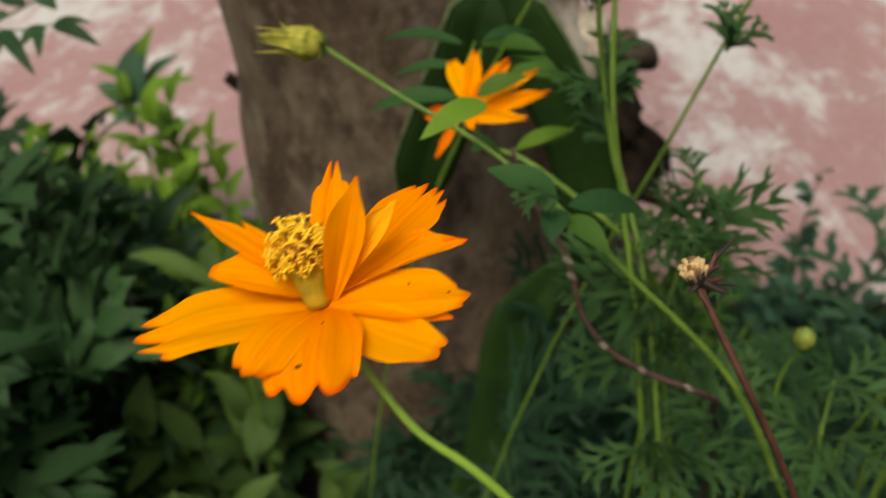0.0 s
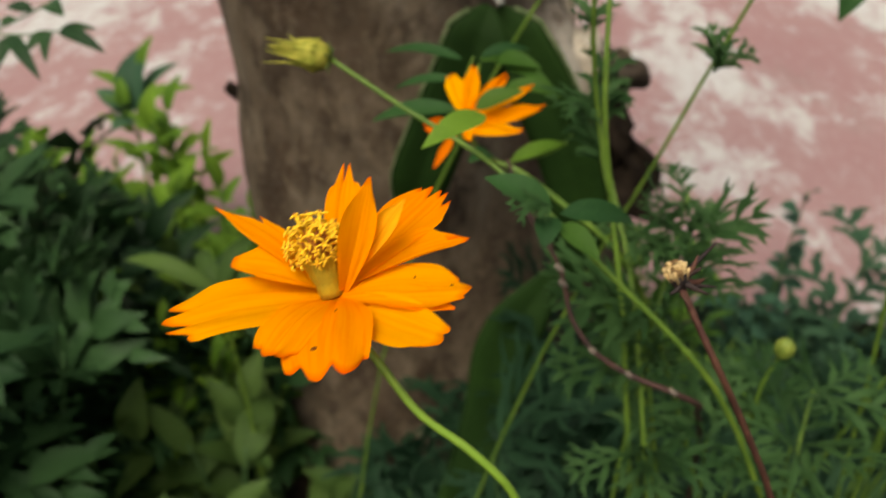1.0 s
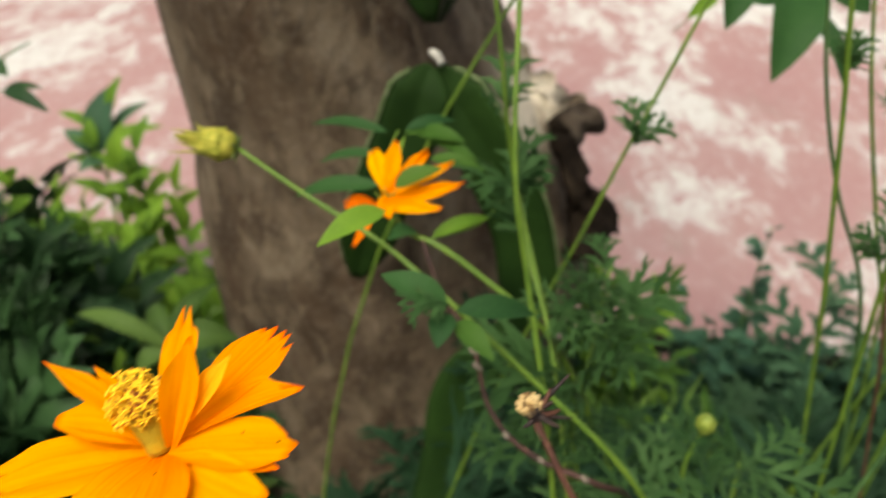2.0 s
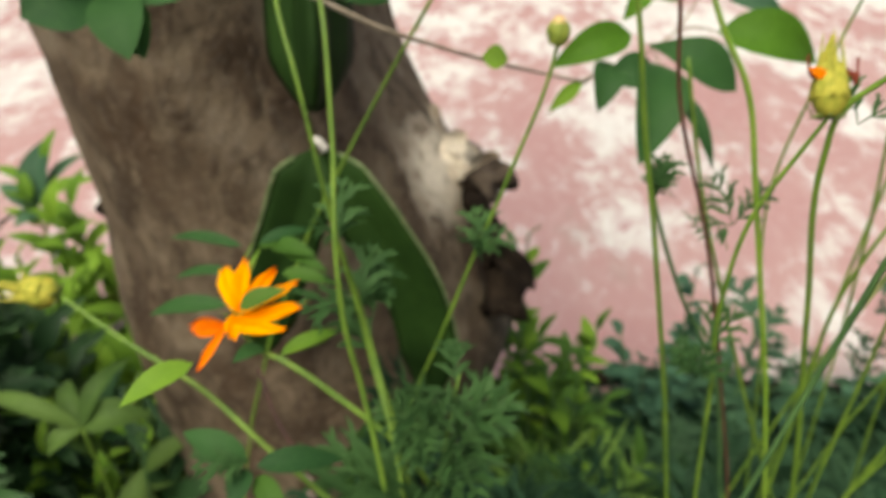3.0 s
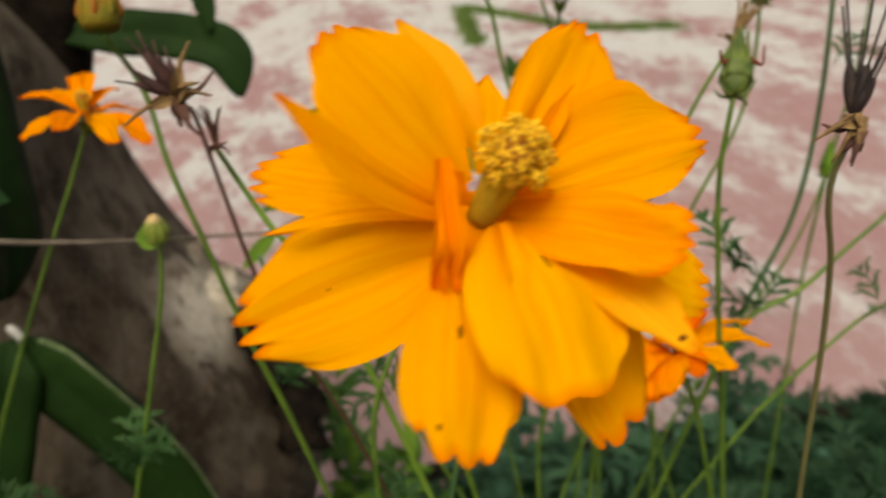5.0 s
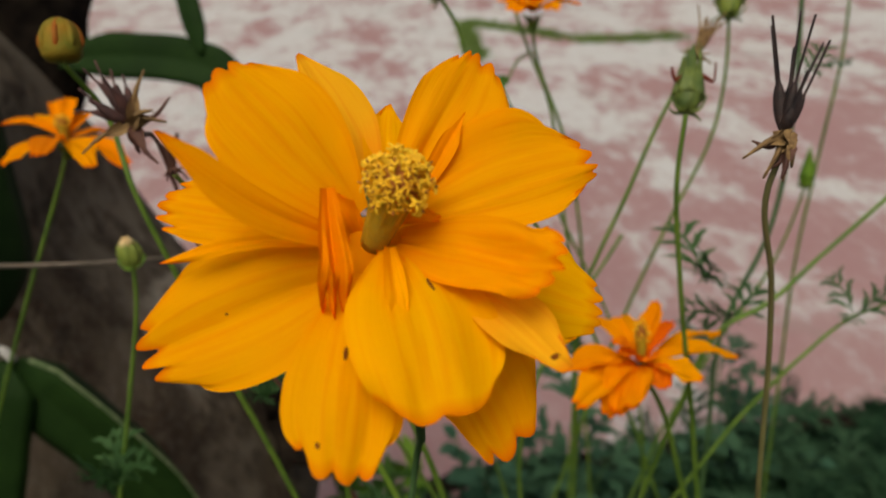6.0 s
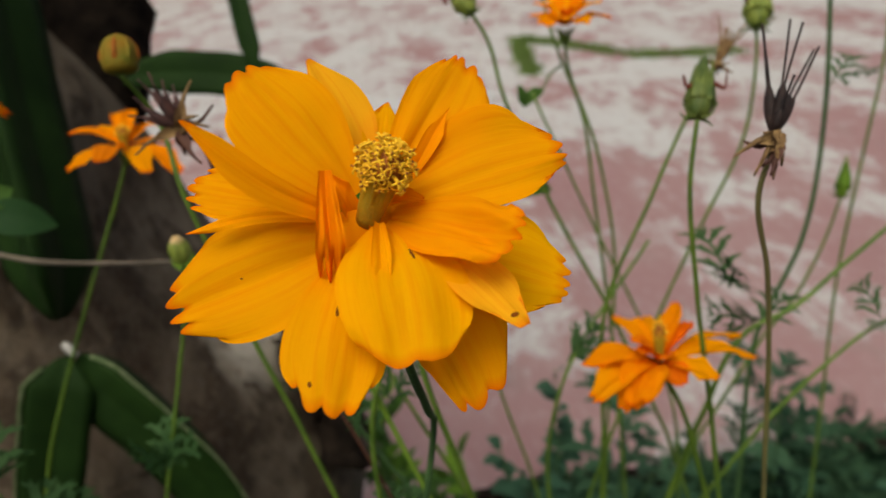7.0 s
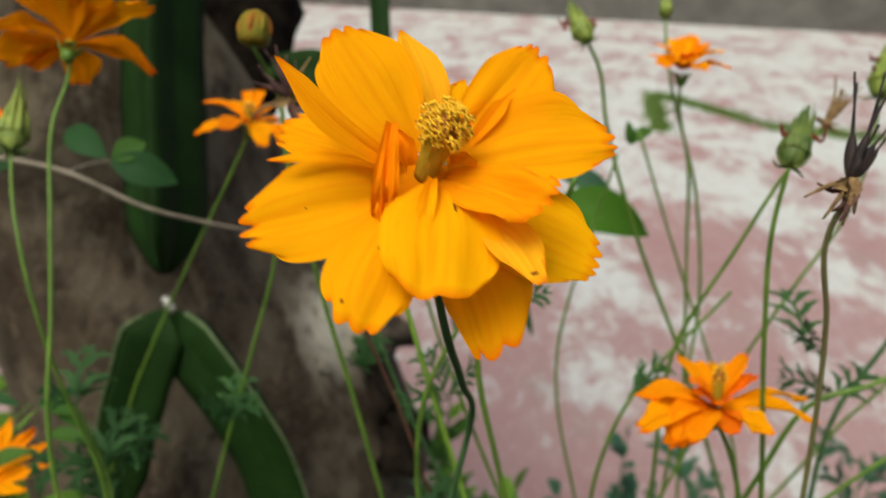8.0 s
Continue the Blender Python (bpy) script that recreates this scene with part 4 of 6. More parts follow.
    P((0.1655, 0.1172, 0.8135), (0.1632, 0.1165, 0.8205), 0.0014, 0.0020, PETAL, seed=41, teeth=3, notch=0.15, cup=0.8, crumple=0.4, foot=0.7)
    disc(thing, b, (0.1731, 0.1112, 0.8254), 0.0040, 66, 5, 0.9, 0.27)
    bm = bmesh.new()
    bmesh.ops.create_uvsphere(bm, u_segments=14, v_segments=8, radius=0.0052, matrix=Matrix.Translation(b + Vector((0.0005, -0.0005, -0.0008)) - ax.normalized() * 0.001) @ ax.to_track_quat("Z", "Y").to_matrix().to_4x4() @ Matrix.Diagonal((1, 1, 0.3, 1)))
    part("receptacle", bm, PETAL, thing)
    calyx(thing, b - ax.normalized() * 0.009, ax, 0.009, STEM)
    stem(thing, [b - ax.normalized() * 0.005, (0.1705, 0.1204, 0.7858), (0.1731, 0.1425, 0.7582), (0.1737, 0.1786, 0.7176), (0.1700, 0.1786, 0.6996), (0.0815, 0.1786, -0.0300)], 0.0009, 0.0013, STEM_DARK)


flower_single()
flower_double()

# ---- the ragged flower with leaves about it, low before the trunk ----
def leaf(parent, base, tip, half, mat=None, face=(0, -0.5, 1), label="", **more):
    bm = bmesh.new()
    blade(bm, base, tip, face, half, 9, 4, **more)
    return part("leaf", bm, mat or BROAD, parent, label)


def flower_ragged():
    thing = root("cosmos_flower", (0.05, 0.2, -0.03), "ragged red-orange cosmos flower past its best among leaves", "flower", "cosmos flowers")
    c = Vector((-0.0388, 0.2545, 0.6261))
    ax = Vector((0.1, -0.8, 0.6))
    m = Vector((-0.0380, 0.2565, 0.6291))
    low = Vector((-0.0420, 0.2500, 0.6268))
    R = lambda base, tip, half, mat=PETAL, **k: shaped_petal(thing, base, tip, ax, half * 0.85, half * 0.8, mat, notch=0.14, cup=0.4, crumple=0.22, foot=0.4, **k)
    R(m, (-0.0469, 0.2737, 0.6419), 0.0052, PETAL_GOLD, seed=71, teeth=3, end=0.7)
    R(m, (-0.0368, 0.2743, 0.6460), 0.0044, PETAL, seed=72, teeth=2, end=0.5)
    R(m, (-0.0222, 0.2677, 0.6454), 0.0040, PETAL, seed=73, teeth=2, end=0.6)
    R(m, (-0.0108, 0.2606, 0.6440), 0.0032, PETAL, seed=74, teeth=2, end=0.5)
    R(low, (-0.0058, 0.2509, 0.6398), 0.0038, PETAL, seed=75, teeth=2, end=0.5)
    R(low, (-0.0140, 0.2430, 0.6320), 0.0032, PETAL, seed=79, teeth=2, end=0.5)
    R(m, (-0.0366, 0.2417, 0.6270), 0.0052, PETAL, seed=78, teeth=2, end=0.6)
    R(low, (-0.0548, 0.2448, 0.6309), 0.0050, PETAL_RED, seed=76, teeth=3, end=0.7)
    R(low, (-0.0490, 0.2290, 0.6205), 0.0024, PETAL_RED, seed=77, teeth=2, end=0.5)
    leaf(thing, (-0.0346, 0.2498, 0.6369), (-0.0152, 0.2535, 0.6446), 0.0042, MIDGREEN)
    leaf(thing, (-0.0420, 0.2582, 0.6322), (-0.0802, 0.2623, 0.6234), 0.0042, BROAD)
    leaf(thing, (-0.0423, 0.2884, 0.6421), (-0.0789, 0.2976, 0.6411), 0.0030, BROAD)
    leaf(thing, (-0.0346, 0.2896, 0.6432), (-0.0129, 0.3027, 0.6431), 0.0032, BROAD)
    leaf(thing, (-0.0423, 0.2742, 0.6384), (-0.0726, 0.2796, 0.6310), 0.0026, BROAD)
    leaf(thing, (-0.0226, 0.2764, 0.6365), (0.0016, 0.2735, 0.6335), 0.0036, MIDGREEN)
    stem(thing, [m, (-0.0400, 0.2700, 0.6390), (-0.0380, 0.2890, 0.6430)], 0.0006, 0.0006, name="side_stem")
    leaf(thing, (-0.0266, 0.2485, 0.6176), (-0.0355, 0.2340, 0.6217), 0.004, BROAD)
    leaf(thing, (-0.0190, 0.2457, 0.6164), (0.0053, 0.2587, 0.6196), 0.0034, FRESH)
    leaf(thing, (-0.0298, 0.2910, 0.6412), (-0.0079, 0.2814, 0.6430), 0.0045, MIDGREEN)
    leaf(thing, (-0.0349, 0.2906, 0.6412), (-0.0222, 0.2931, 0.6439), 0.0035, MIDGREEN)
    leaf(thing, (-0.0245, 0.2899, 0.6391), (-0.0025, 0.2776, 0.6367), 0.0035, MIDGREEN)
    leaf(thing, c, (-0.0349, 0.2906, 0.6412), 0.0018, STEM)
    whorl(thing, (0.0106, 0.2696, 0.6231), FRESH_FERN, 4, 33, 0.4)
    stem(thing, [(0.0106, 0.2696, 0.6231), (-0.0005, 0.2539, 0.6181), (-0.0189, 0.2454, 0.6158)], 0.0006, 0.0008, name="side_stem")
    calyx(thing, c, ax, 0.008)
    stem(thing, [c, (-0.0291, 0.2485, 0.6160), (-0.0189, 0.2444, 0.6144), (0.0047, 0.2357, 0.6025), (0.0293, 0.2279, 0.5845), (0.0481, 0.2279, 0.5491), (0.0619, 0.2279, 0.5161), (0.1766, 0.2279, -0.0300)], 0.0013, 0.0018)


def whorl(thing, at, meshes, n, seed, size=1.0, rise=(0.1, 0.8)):
    rnd = random.Random(seed)
    for k in range(n):
        put("leaf", rnd.choice(meshes), thing, at, rand_way(rnd, *rise), (0, -0.4, 1), size * rnd.uniform(0.7, 1.15))


flower_ragged()

# ---- smaller flowers ----


def open_flower(at, axis, petals, stem_points, label, eye=(0.011, 0.0055), seed=0):
    """A flower whose petals each lie their own way: (tip, half width, material)."""
    thing = root("cosmos_flower", stem_points[-1], label, "flower", "cosmos flowers")
    at, axis = Vector(at), Vector(axis).normalized()
    for k, (tip, half, mat) in enumerate(petals):
        petal(thing, at + (Vector(tip) - at) * 0.05, tip, axis, half, mat, seed=seed * 31 + k, cup=0.35, bend=0.1, notch=0.09, crumple=0.15)
    disc(thing, at, at + axis * eye[0], eye[1], 26, seed, 0.9)
    calyx(thing, at - axis * 0.005, axis, 0.007)
    stem(thing, [at - axis * 0.004] + list(stem_points), 0.0009, 0.0014)


open_flower((0.0566, 0.3637, 0.7622), (0.05, 0.15, 0.95), [
    ((0.0301, 0.3754, 0.7712), 0.0058, PETAL), ((0.0364, 0.3425, 0.7613), 0.0062, PETAL), ((0.0558, 0.3277, 0.7681), 0.0060, PETAL_RED), ((0.0514, 0.3975, 0.7739), 0.0060, PETAL), ((0.0345, 0.3954, 0.7671), 0.0045, PETAL),
    ((0.0634, 0.3976, 0.7644), 0.0055, PETAL), ((0.0769, 0.3721, 0.7595), 0.0055, PETAL_RED), ((0.0853, 0.3417, 0.7551), 0.0060, PETAL), ((0.0745, 0.3287, 0.7612), 0.0055, PETAL)],
    [(0.0518, 0.3705, 0.7518), (0.0475, 0.3705, 0.7435), (0.0179, 0.3705, 0.6912), (-0.0314, 0.3705, 0.5984), (-0.1633, 0.3705, -0.0300)], "small orange cosmos flower with open pointed petals", (0.010, 0.0036), 3)
open_flower((0.2594, 0.2324, 0.6940), (-0.01, 0.1, 1), [
    ((0.2507, 0.2587, 0.7010), 0.0045, PETAL), ((0.2636, 0.2606, 0.6974), 0.0040, PETAL), ((0.2743, 0.2537, 0.7052), 0.0040, PETAL), ((0.2763, 0.2446, 0.7019), 0.0045, PETAL_RED), ((0.2974, 0.2467, 0.6915), 0.0032, PETAL), ((0.2962, 0.2314, 0.6915), 0.0050, PETAL_WARM),
    ((0.2747, 0.2168, 0.6938), 0.0062, PETAL), ((0.2615, 0.2170, 0.6935), 0.0055, PETAL_RED), ((0.2414, 0.2090, 0.6965), 0.0080, PETAL), ((0.2290, 0.2149, 0.6962), 0.0070, PETAL_WARM), ((0.2302, 0.2314, 0.6992), 0.0075, PETAL), ((0.2488, 0.2343, 0.7052), 0.0042, PETAL_RED), ((0.2500, 0.2290, 0.7025), 0.0046, PETAL_RED), ((0.2605, 0.2255, 0.7010), 0.0048, PETAL_RED), ((0.2396, 0.2120, 0.6915), 0.0078, PETAL)],
    [(0.2659, 0.2324, 0.6773), (0.2777, 0.2324, 0.6343), (0.3867, 0.2324, -0.0300)], "orange cosmos flower with crumpled uneven petals", (0.0160, 0.0027), 5)
open_flower((0.2704, 0.3901, 0.7863), (0.05, 0.1, 1), [
    ((0.2529, 0.3938, 0.7933), 0.0050, PETAL), ((0.2591, 0.4049, 0.7980), 0.0055, PETAL), ((0.2695, 0.4148, 0.7991), 0.0060, PETAL_GOLD), ((0.2782, 0.4164, 0.8013), 0.0060, PETAL), ((0.2855, 0.4089, 0.7977), 0.0060, PETAL),
    ((0.2919, 0.3998, 0.7956), 0.0055, PETAL_GOLD), ((0.2949, 0.3905, 0.7882), 0.0050, PETAL), ((0.2772, 0.3725, 0.7898), 0.0060, PETAL), ((0.2647, 0.3712, 0.7941), 0.0070, PETAL), ((0.2551, 0.3749, 0.7918), 0.0060, PETAL), ((0.2746, 0.3815, 0.7963), 0.0055, PETAL_RED)],
    [(0.2703, 0.3903, 0.7745), (0.2850, 0.3903, 0.7215), (0.2947, 0.3903, 0.6405), (0.2933, 0.3903, 0.6178), (0.2866, 0.3903, 0.4869), (0.2706, 0.3903, -0.0300)], "small many-petalled orange cosmos flower on a long stem", (0.008, 0.003), 4)
open_flower((0.0090, 0.2987, 0.8084), (0.05, 0.62, 0.78), [
    ((-0.0198, 0.2966, 0.8162), 0.0080, PETAL), ((-0.0268, 0.3026, 0.8007), 0.0095, PETAL), ((-0.0175, 0.3085, 0.7976), 0.0065, PETAL), ((0.0023, 0.3132, 0.7895), 0.0080, PETAL),
    ((0.0395, 0.3078, 0.7961), 0.0086, PETAL), ((0.0463, 0.2982, 0.8241), 0.0064, PETAL), ((0.0315, 0.2895, 0.8320), 0.0085, PETAL), ((0.0146, 0.2874, 0.8350), 0.0090, PETAL), ((-0.0054, 0.2902, 0.8298), 0.0080, PETAL)],
    [(0.0086, 0.2950, 0.7996), (0.0040, 0.284, 0.780), (0.0085, 0.262, 0.746), (0.0108, 0.246, 0.712), (0.0114, 0.231, 0.680), (0.0140, 0.2225, 0.648), (0.0183, 0.2198, 0.6256), (0.030, 0.20, 0.57), (0.055, 0.16, -0.03)], "orange cosmos flower seen from below on a tall stem", (0.007, 0.004), 6)

# ---- buds and seed heads ----
b1 = bud((-0.0830, 0.2120, 0.6710), Vector((-0.1075, 0.2125, 0.6750)) - Vector((-0.0823, 0.2120, 0.6709)), 0.0215, [(-0.0581, 0.2006, 0.6608), (-0.0283, 0.1884, 0.6489), (-0.0057, 0.1753, 0.6368), (0.0156, 0.1682, 0.6194), (0.0540, 0.1595, 0.5826), (0.0683, 0.1595, 0.5588), (0.1920, 0.1595, -0.0300)], SPENT, seed=1, stem_r=0.0011, width=0.25, spread=1.5, label="spent yellow-green flower head on a long slanting stem")
leaf(b1, (-0.0066, 0.1583, 0.6497), (-0.0269, 0.1639, 0.6565), 0.0048, BROAD)
leaf(b1, (-0.0040, 0.1578, 0.6487), (0.0204, 0.1685, 0.6410), 0.0042, BROAD)
leaf(b1, (-0.0071, 0.1573, 0.6482), (-0.0085, 0.1455, 0.6448), 0.0040, BROAD)
leaf(b1, (-0.0039, 0.1561, 0.6461), (0.0077, 0.1447, 0.6422), 0.0036, MIDGREEN)
leaf(b1, (-0.0278, 0.1826, 0.6670), (-0.0462, 0.1672, 0.6632), 0.0042, FRESH, label="pale yellow-green leaf")
whorl(b1, (-0.0061, 0.1588, 0.6504), FRESH_FERN, 2, 3, 0.25)


def dead_head():
    thing = root("seed_head", (0.05, 0.03, -0.03), "withered straw-coloured cosmos head with dark bristles", "seed head", "dry seed heads")
    rnd = random.Random(4)
    at = Vector((0.0153, 0.0910, 0.6770))
    ax = (Vector((0.0129, 0.0920, 0.6821)) - at).normalized()
    x = ax.orthogonal().normalized()
    z = ax.cross(x)
    for k in range(34):
        a, rr = k * 2.4, math.sqrt(k / 34)
        out = x * math.cos(a) + z * math.sin(a)
        foot = at + out * 0.0012 * rr
        end = at + ax * (0.0050 - 0.0014 * rr * rr + rnd.uniform(-0.0006, 0.0005)) + out * 0.0026 * rr
        bm = bmesh.new()
        tube(bm, [foot, foot.lerp(end, 0.7), end], (0.0003, 0.0005), 5)
        part("dry_floret", bm, STRAW if k % 4 else STRAW_DARK, thing)
    for k, (px, r) in enumerate((((0.0220, 0.0967, 0.6836), 0.0004), ((0.0180, 0.0931, 0.6828), 0.0004), ((0.0230, 0.0921, 0.6759), 0.0003), ((0.0206, 0.0887, 0.6766), 0.0003), ((0.0171, 0.0868, 0.6746), 0.0003), ((0.0131, 0.0887, 0.6760), 0.0004), ((0.0185, 0.0908, 0.6814), 0.0006), ((0.0205, 0.0936, 0.6765), 0.0006))):
        bm = bmesh.new()
        e = Vector(px)
        tube(bm, smooth_line([at + ax * 0.001, at.lerp(e, 0.5) + z * 0.0006 * (-1) ** k, e], 4), (0.0010, r * 0.6), 5)
        part("bristle", bm, STEM_BROWN if k % 3 == 1 else DRY, thing)
    bm = bmesh.new()
    tube(bm, [at - ax * 0.001, at + ax * 0.0008, at + ax * 0.0024], (0.0012, 0.0022), 9, 0.2)
    part("cup", bm, DRY, thing)
    stem(thing, [at, (0.0184, 0.0875, 0.6720), (0.0242, 0.0824, 0.6628), (0.0313, 0.0824, 0.6500), (0.0416, 0.0824, 0.6303), (0.1803, 0.0824, -0.0300)], 0.0008, 0.0010, STEM_BROWN)


dead_head()
b2 = bud((0.0911, 0.2837, 0.7369), (0, 0, 1), 0.010, [(0.0896, 0.2837, 0.7280), (0.0763, 0.2837, 0.6844), (0.0611, 0.2837, 0.6399), (0.0467, 0.2837, 0.5955), (0.0287, 0.2837, 0.5446), (-0.0920, 0.2837, -0.0300)], seed=3, shape="round", width=0.38, label="small round closed bud on a thin stem", tip=True)
whorl(b2, (0.0635, 0.2794, 0.645), FRESH_FERN, 6, 5, 0.36, (0.4, 0.95))
bud((0.1718, 0.2313, 0.7318), Vector((0.1724, 0.2460, 0.7549)) - Vector((0.1718, 0.2316, 0.7323)), 0.026, [(0.1679, 0.2316, 0.7228), (0.1564, 0.2316, 0.6956), (0.1527, 0.2316, 0.6592), (0.1572, 0.2316, 0.6103), (0.1926, 0.2316, -0.0300)], SPENT, red=True, seed=4, width=0.2, shreds=3, label="green spent flower head with one withered red petal")
bud((-0.0108, 0.2764, 0.7701), Vector((-0.0055, 0.0257, 0.0257)), 0.032, [(-0.0085, 0.268, 0.756), (-0.002, 0.256, 0.736), (0.0062, 0.2485, 0.690), (0.0096, 0.2503, 0.6646), (0.0148, 0.2504, 0.6366), (0.0207, 0.2412, 0.6126), (0.0284, 0.225, 0.596), (0.038, 0.195, 0.555), (0.05, 0.155, -0.03)], red=True, seed=5, width=0.16, label="slender green spent flower head with one withered red petal")
bud((0.2687, 0.2300, 0.7835), Vector((0.2771, 0.2442, 0.8004)) - Vector((0.2687, 0.2300, 0.7835)), 0.0225, [(0.2672, 0.2300, 0.7648), (0.2706, 0.2300, 0.7248), (0.2784, 0.2300, 0.6697), (0.3373, 0.2300, -0.0300)], BUD_DARK, seed=6, spread=0.8, width=0.185, shreds=2, label="dark green spent seed bud with pointed tips")
bud((0.0994, 0.2473, 0.8153), Vector((0.1000, 0.2519, 0.8248)) - Vector((0.0994, 0.2473, 0.8153)), 0.0115, [(0.1043, 0.2544, 0.7990), (0.1077, 0.2476, 0.7770), (0.1126, 0.2455, 0.7532), (0.1189, 0.2455, 0.7190), (0.1267, 0.2455, 0.6846), (0.2231, 0.2455, -0.0300)], BUD, red=True, seed=7, label="round yellow-green bud with reddish streaks", shape="round", width=0.46)
bud((0.3482, 0.3492, 0.7822), Vector((0.3579, 0.3680, 0.8093)) - Vector((0.3479, 0.3491, 0.7820)), 0.031, [(0.3493, 0.3496, 0.7662), (0.3459, 0.3496, 0.7308), (0.3272, 0.3496, 0.6885), (0.3068, 0.3496, 0.6423), (0.2876, 0.3496, 0.5908), (0.1573, 0.3496, -0.0300)], seed=8, width=0.185, spread=1.0, shreds=5, label="green spent flower head with curled dark red petal remains")
bud((0.2163, 0.3312, 0.8070), Vector((0.2076, 0.3450, 0.8233)) - Vector((0.2163, 0.3312, 0.8068)), 0.021, [(0.2215, 0.3318, 0.7972), (0.2268, 0.3318, 0.7726), (0.2464, 0.3318, 0.7163), (0.2731, 0.3318, 0.6560), (0.4171, 0.3318, -0.0300)], seed=9, width=0.2, spread=0.9, shreds=4, label="small green spent flower head with dark red petal remains")
far_bud = bud((0.2678, 0.4321, 0.8071), (0, 0.3, 1), 0.014, [(0.2688, 0.4247, 0.7904), (0.2724, 0.4160, 0.7708), (0.2745, 0.4123, 0.7623), (0.2802, 0.4036, 0.7425), (0.2857, 0.3980, 0.6895), (0.3100, 0.3980, -0.0300)], seed=10, width=0.26)
stem(far_bud, [(0.2745, 0.4123, 0.7623), (0.2680, 0.4110, 0.7590), (0.2610, 0.4070, 0.7506)], 0.0008, 0.0007, name="side_stem")
leaf(far_bud, (0.2620, 0.4075, 0.7520), (0.2500, 0.4046, 0.7440), 0.0040, MIDGREEN)
leaf(far_bud, (0.2505, 0.4046, 0.7446), (0.2491, 0.4084, 0.7562), 0.0028, MIDGREEN)
bud((0.4202, 0.3794, 0.6767), Vector((0.4269, 0.3882, 0.6962)) - Vector((0.4202, 0.3794, 0.6767)), 0.022, [(0.4143, 0.3794, 0.6531), (0.4003, 0.3794, 0.6184), (0.3809, 0.3794, 0.5905), (0.2506, 0.3794, -0.0300)], FRESH, seed=11, width=0.16, label="pale green young bud behind the seed heads")
bud((0.0925, 0.1987, 0.5626), (0, -0.1, 1), 0.0085, [(0.0894, 0.1987, 0.5476), (0.0897, 0.1987, 0.5280), (0.0961, 0.1987, -0.0300)], seed=12, shape="round", width=0.42, label="small round green bud among the leaves")
needle_head((0.2590, 0.1686, 0.7974), [(0.2593, 0.1775, 0.8206), (0.2625, 0.1823, 0.8172), (0.2668, 0.1791, 0.8204), (0.2672, 0.1746, 0.8203), (0.2680, 0.1817, 0.8120), (0.2626, 0.1681, 0.8108), (0.2723, 0.1758, 0.8142), (0.2734, 0.1794, 0.8127)], [(0.2488, 0.1661, 0.7945), (0.2519, 0.1683, 0.7972), (0.2534, 0.1651, 0.7897), (0.2562, 0.1631, 0.7900), (0.2578, 0.1647, 0.7884), (0.2601, 0.1671, 0.7935), (0.2603, 0.1660, 0.7908), (0.2552, 0.1655, 0.7915)], 0.5, [(0.2566, 0.1679, 0.7857), (0.2602, 0.1679, 0.7630), (0.2648, 0.1679, 0.6935), (0.2938, 0.1679, -0.0300)], STEM_OLIVE, "ripe seed head with long black needles and shrivelled brown sepals", 0.00125)
needle_head((0.1174, 0.2255, 0.8025), [(0.1090, 0.2285, 0.8169), (0.1105, 0.2352, 0.8171), (0.1066, 0.2286, 0.8122), (0.1134, 0.2359, 0.8144), (0.1140, 0.2232, 0.8159), (0.1099, 0.2221, 0.8106), (0.1158, 0.2280, 0.8122), (0.1040, 0.2287, 0.8072), (0.1152, 0.2391, 0.8121)], [(0.1229, 0.2287, 0.8147), (0.1230, 0.2167, 0.7944), (0.1043, 0.2238, 0.7972), (0.1277, 0.2272, 0.8076), (0.1245, 0.2193, 0.8069), (0.1172, 0.2261, 0.7946), (0.1263, 0.2226, 0.8026)], 0.75, [(0.1177, 0.2478, 0.7898), (0.1216, 0.2417, 0.7690), (0.1264, 0.2417, 0.7375), (0.1460, 0.2417, 0.6794), (0.1565, 0.2417, 0.6420), (0.2696, 0.2417, -0.0300)], STEM_BROWN, "dry red-brown seed head with splayed needles", 0.0013, DRY_RED)
seed_star((0.1244, 0.2260, 0.7888), Vector((0.1241, 0.2273, 0.7914)) - Vector((0.1242, 0.2255, 0.7878)), 0.0105, [(0.1266, 0.2340, 0.7769), (0.1337, 0.2340, 0.7602), (0.1448, 0.2340, 0.7416), (0.1561, 0.2340, 0.7034), (0.2867, 0.2340, -0.0300)], n=14, spread=0.45, seed=10, mat=STEM_BROWN, stem_mat=STEM_LIME, label="small withered brown head on a light green stem")
seed_star((0.3014, 0.2880, 0.7836), Vector((0.3116, 0.2940, 0.7981)) - Vector((0.3014, 0.2880, 0.7836)), 0.017, [(0.2918, 0.2880, 0.7673), (0.2749, 0.2880, 0.7295), (0.2589, 0.2880, 0.6928), (0.2549, 0.2880, 0.6102), (0.2363, 0.2880, -0.0300)], n=13, spread=0.34, seed=11, mat=STRAW_DARK, head=STRAW_DARK, stem_mat=STEM, label="brown withered seed bundle on a green stem")


# ---- bare stems and twigs ----
def lone_stem(points, r0, r1, mat, label, leaves=(), meshes=None, seed=0, size=0.6, rise=(0.1, 0.8)):
    thing = root("plant_stem", points[-1], label, "stem")
    stem(thing, points, r0, r1, mat)
    for k, (at, n) in enumerate(leaves):
        whorl(thing, at, meshes or NARROW_FERN, n, seed + k, size, rise)
    return thing


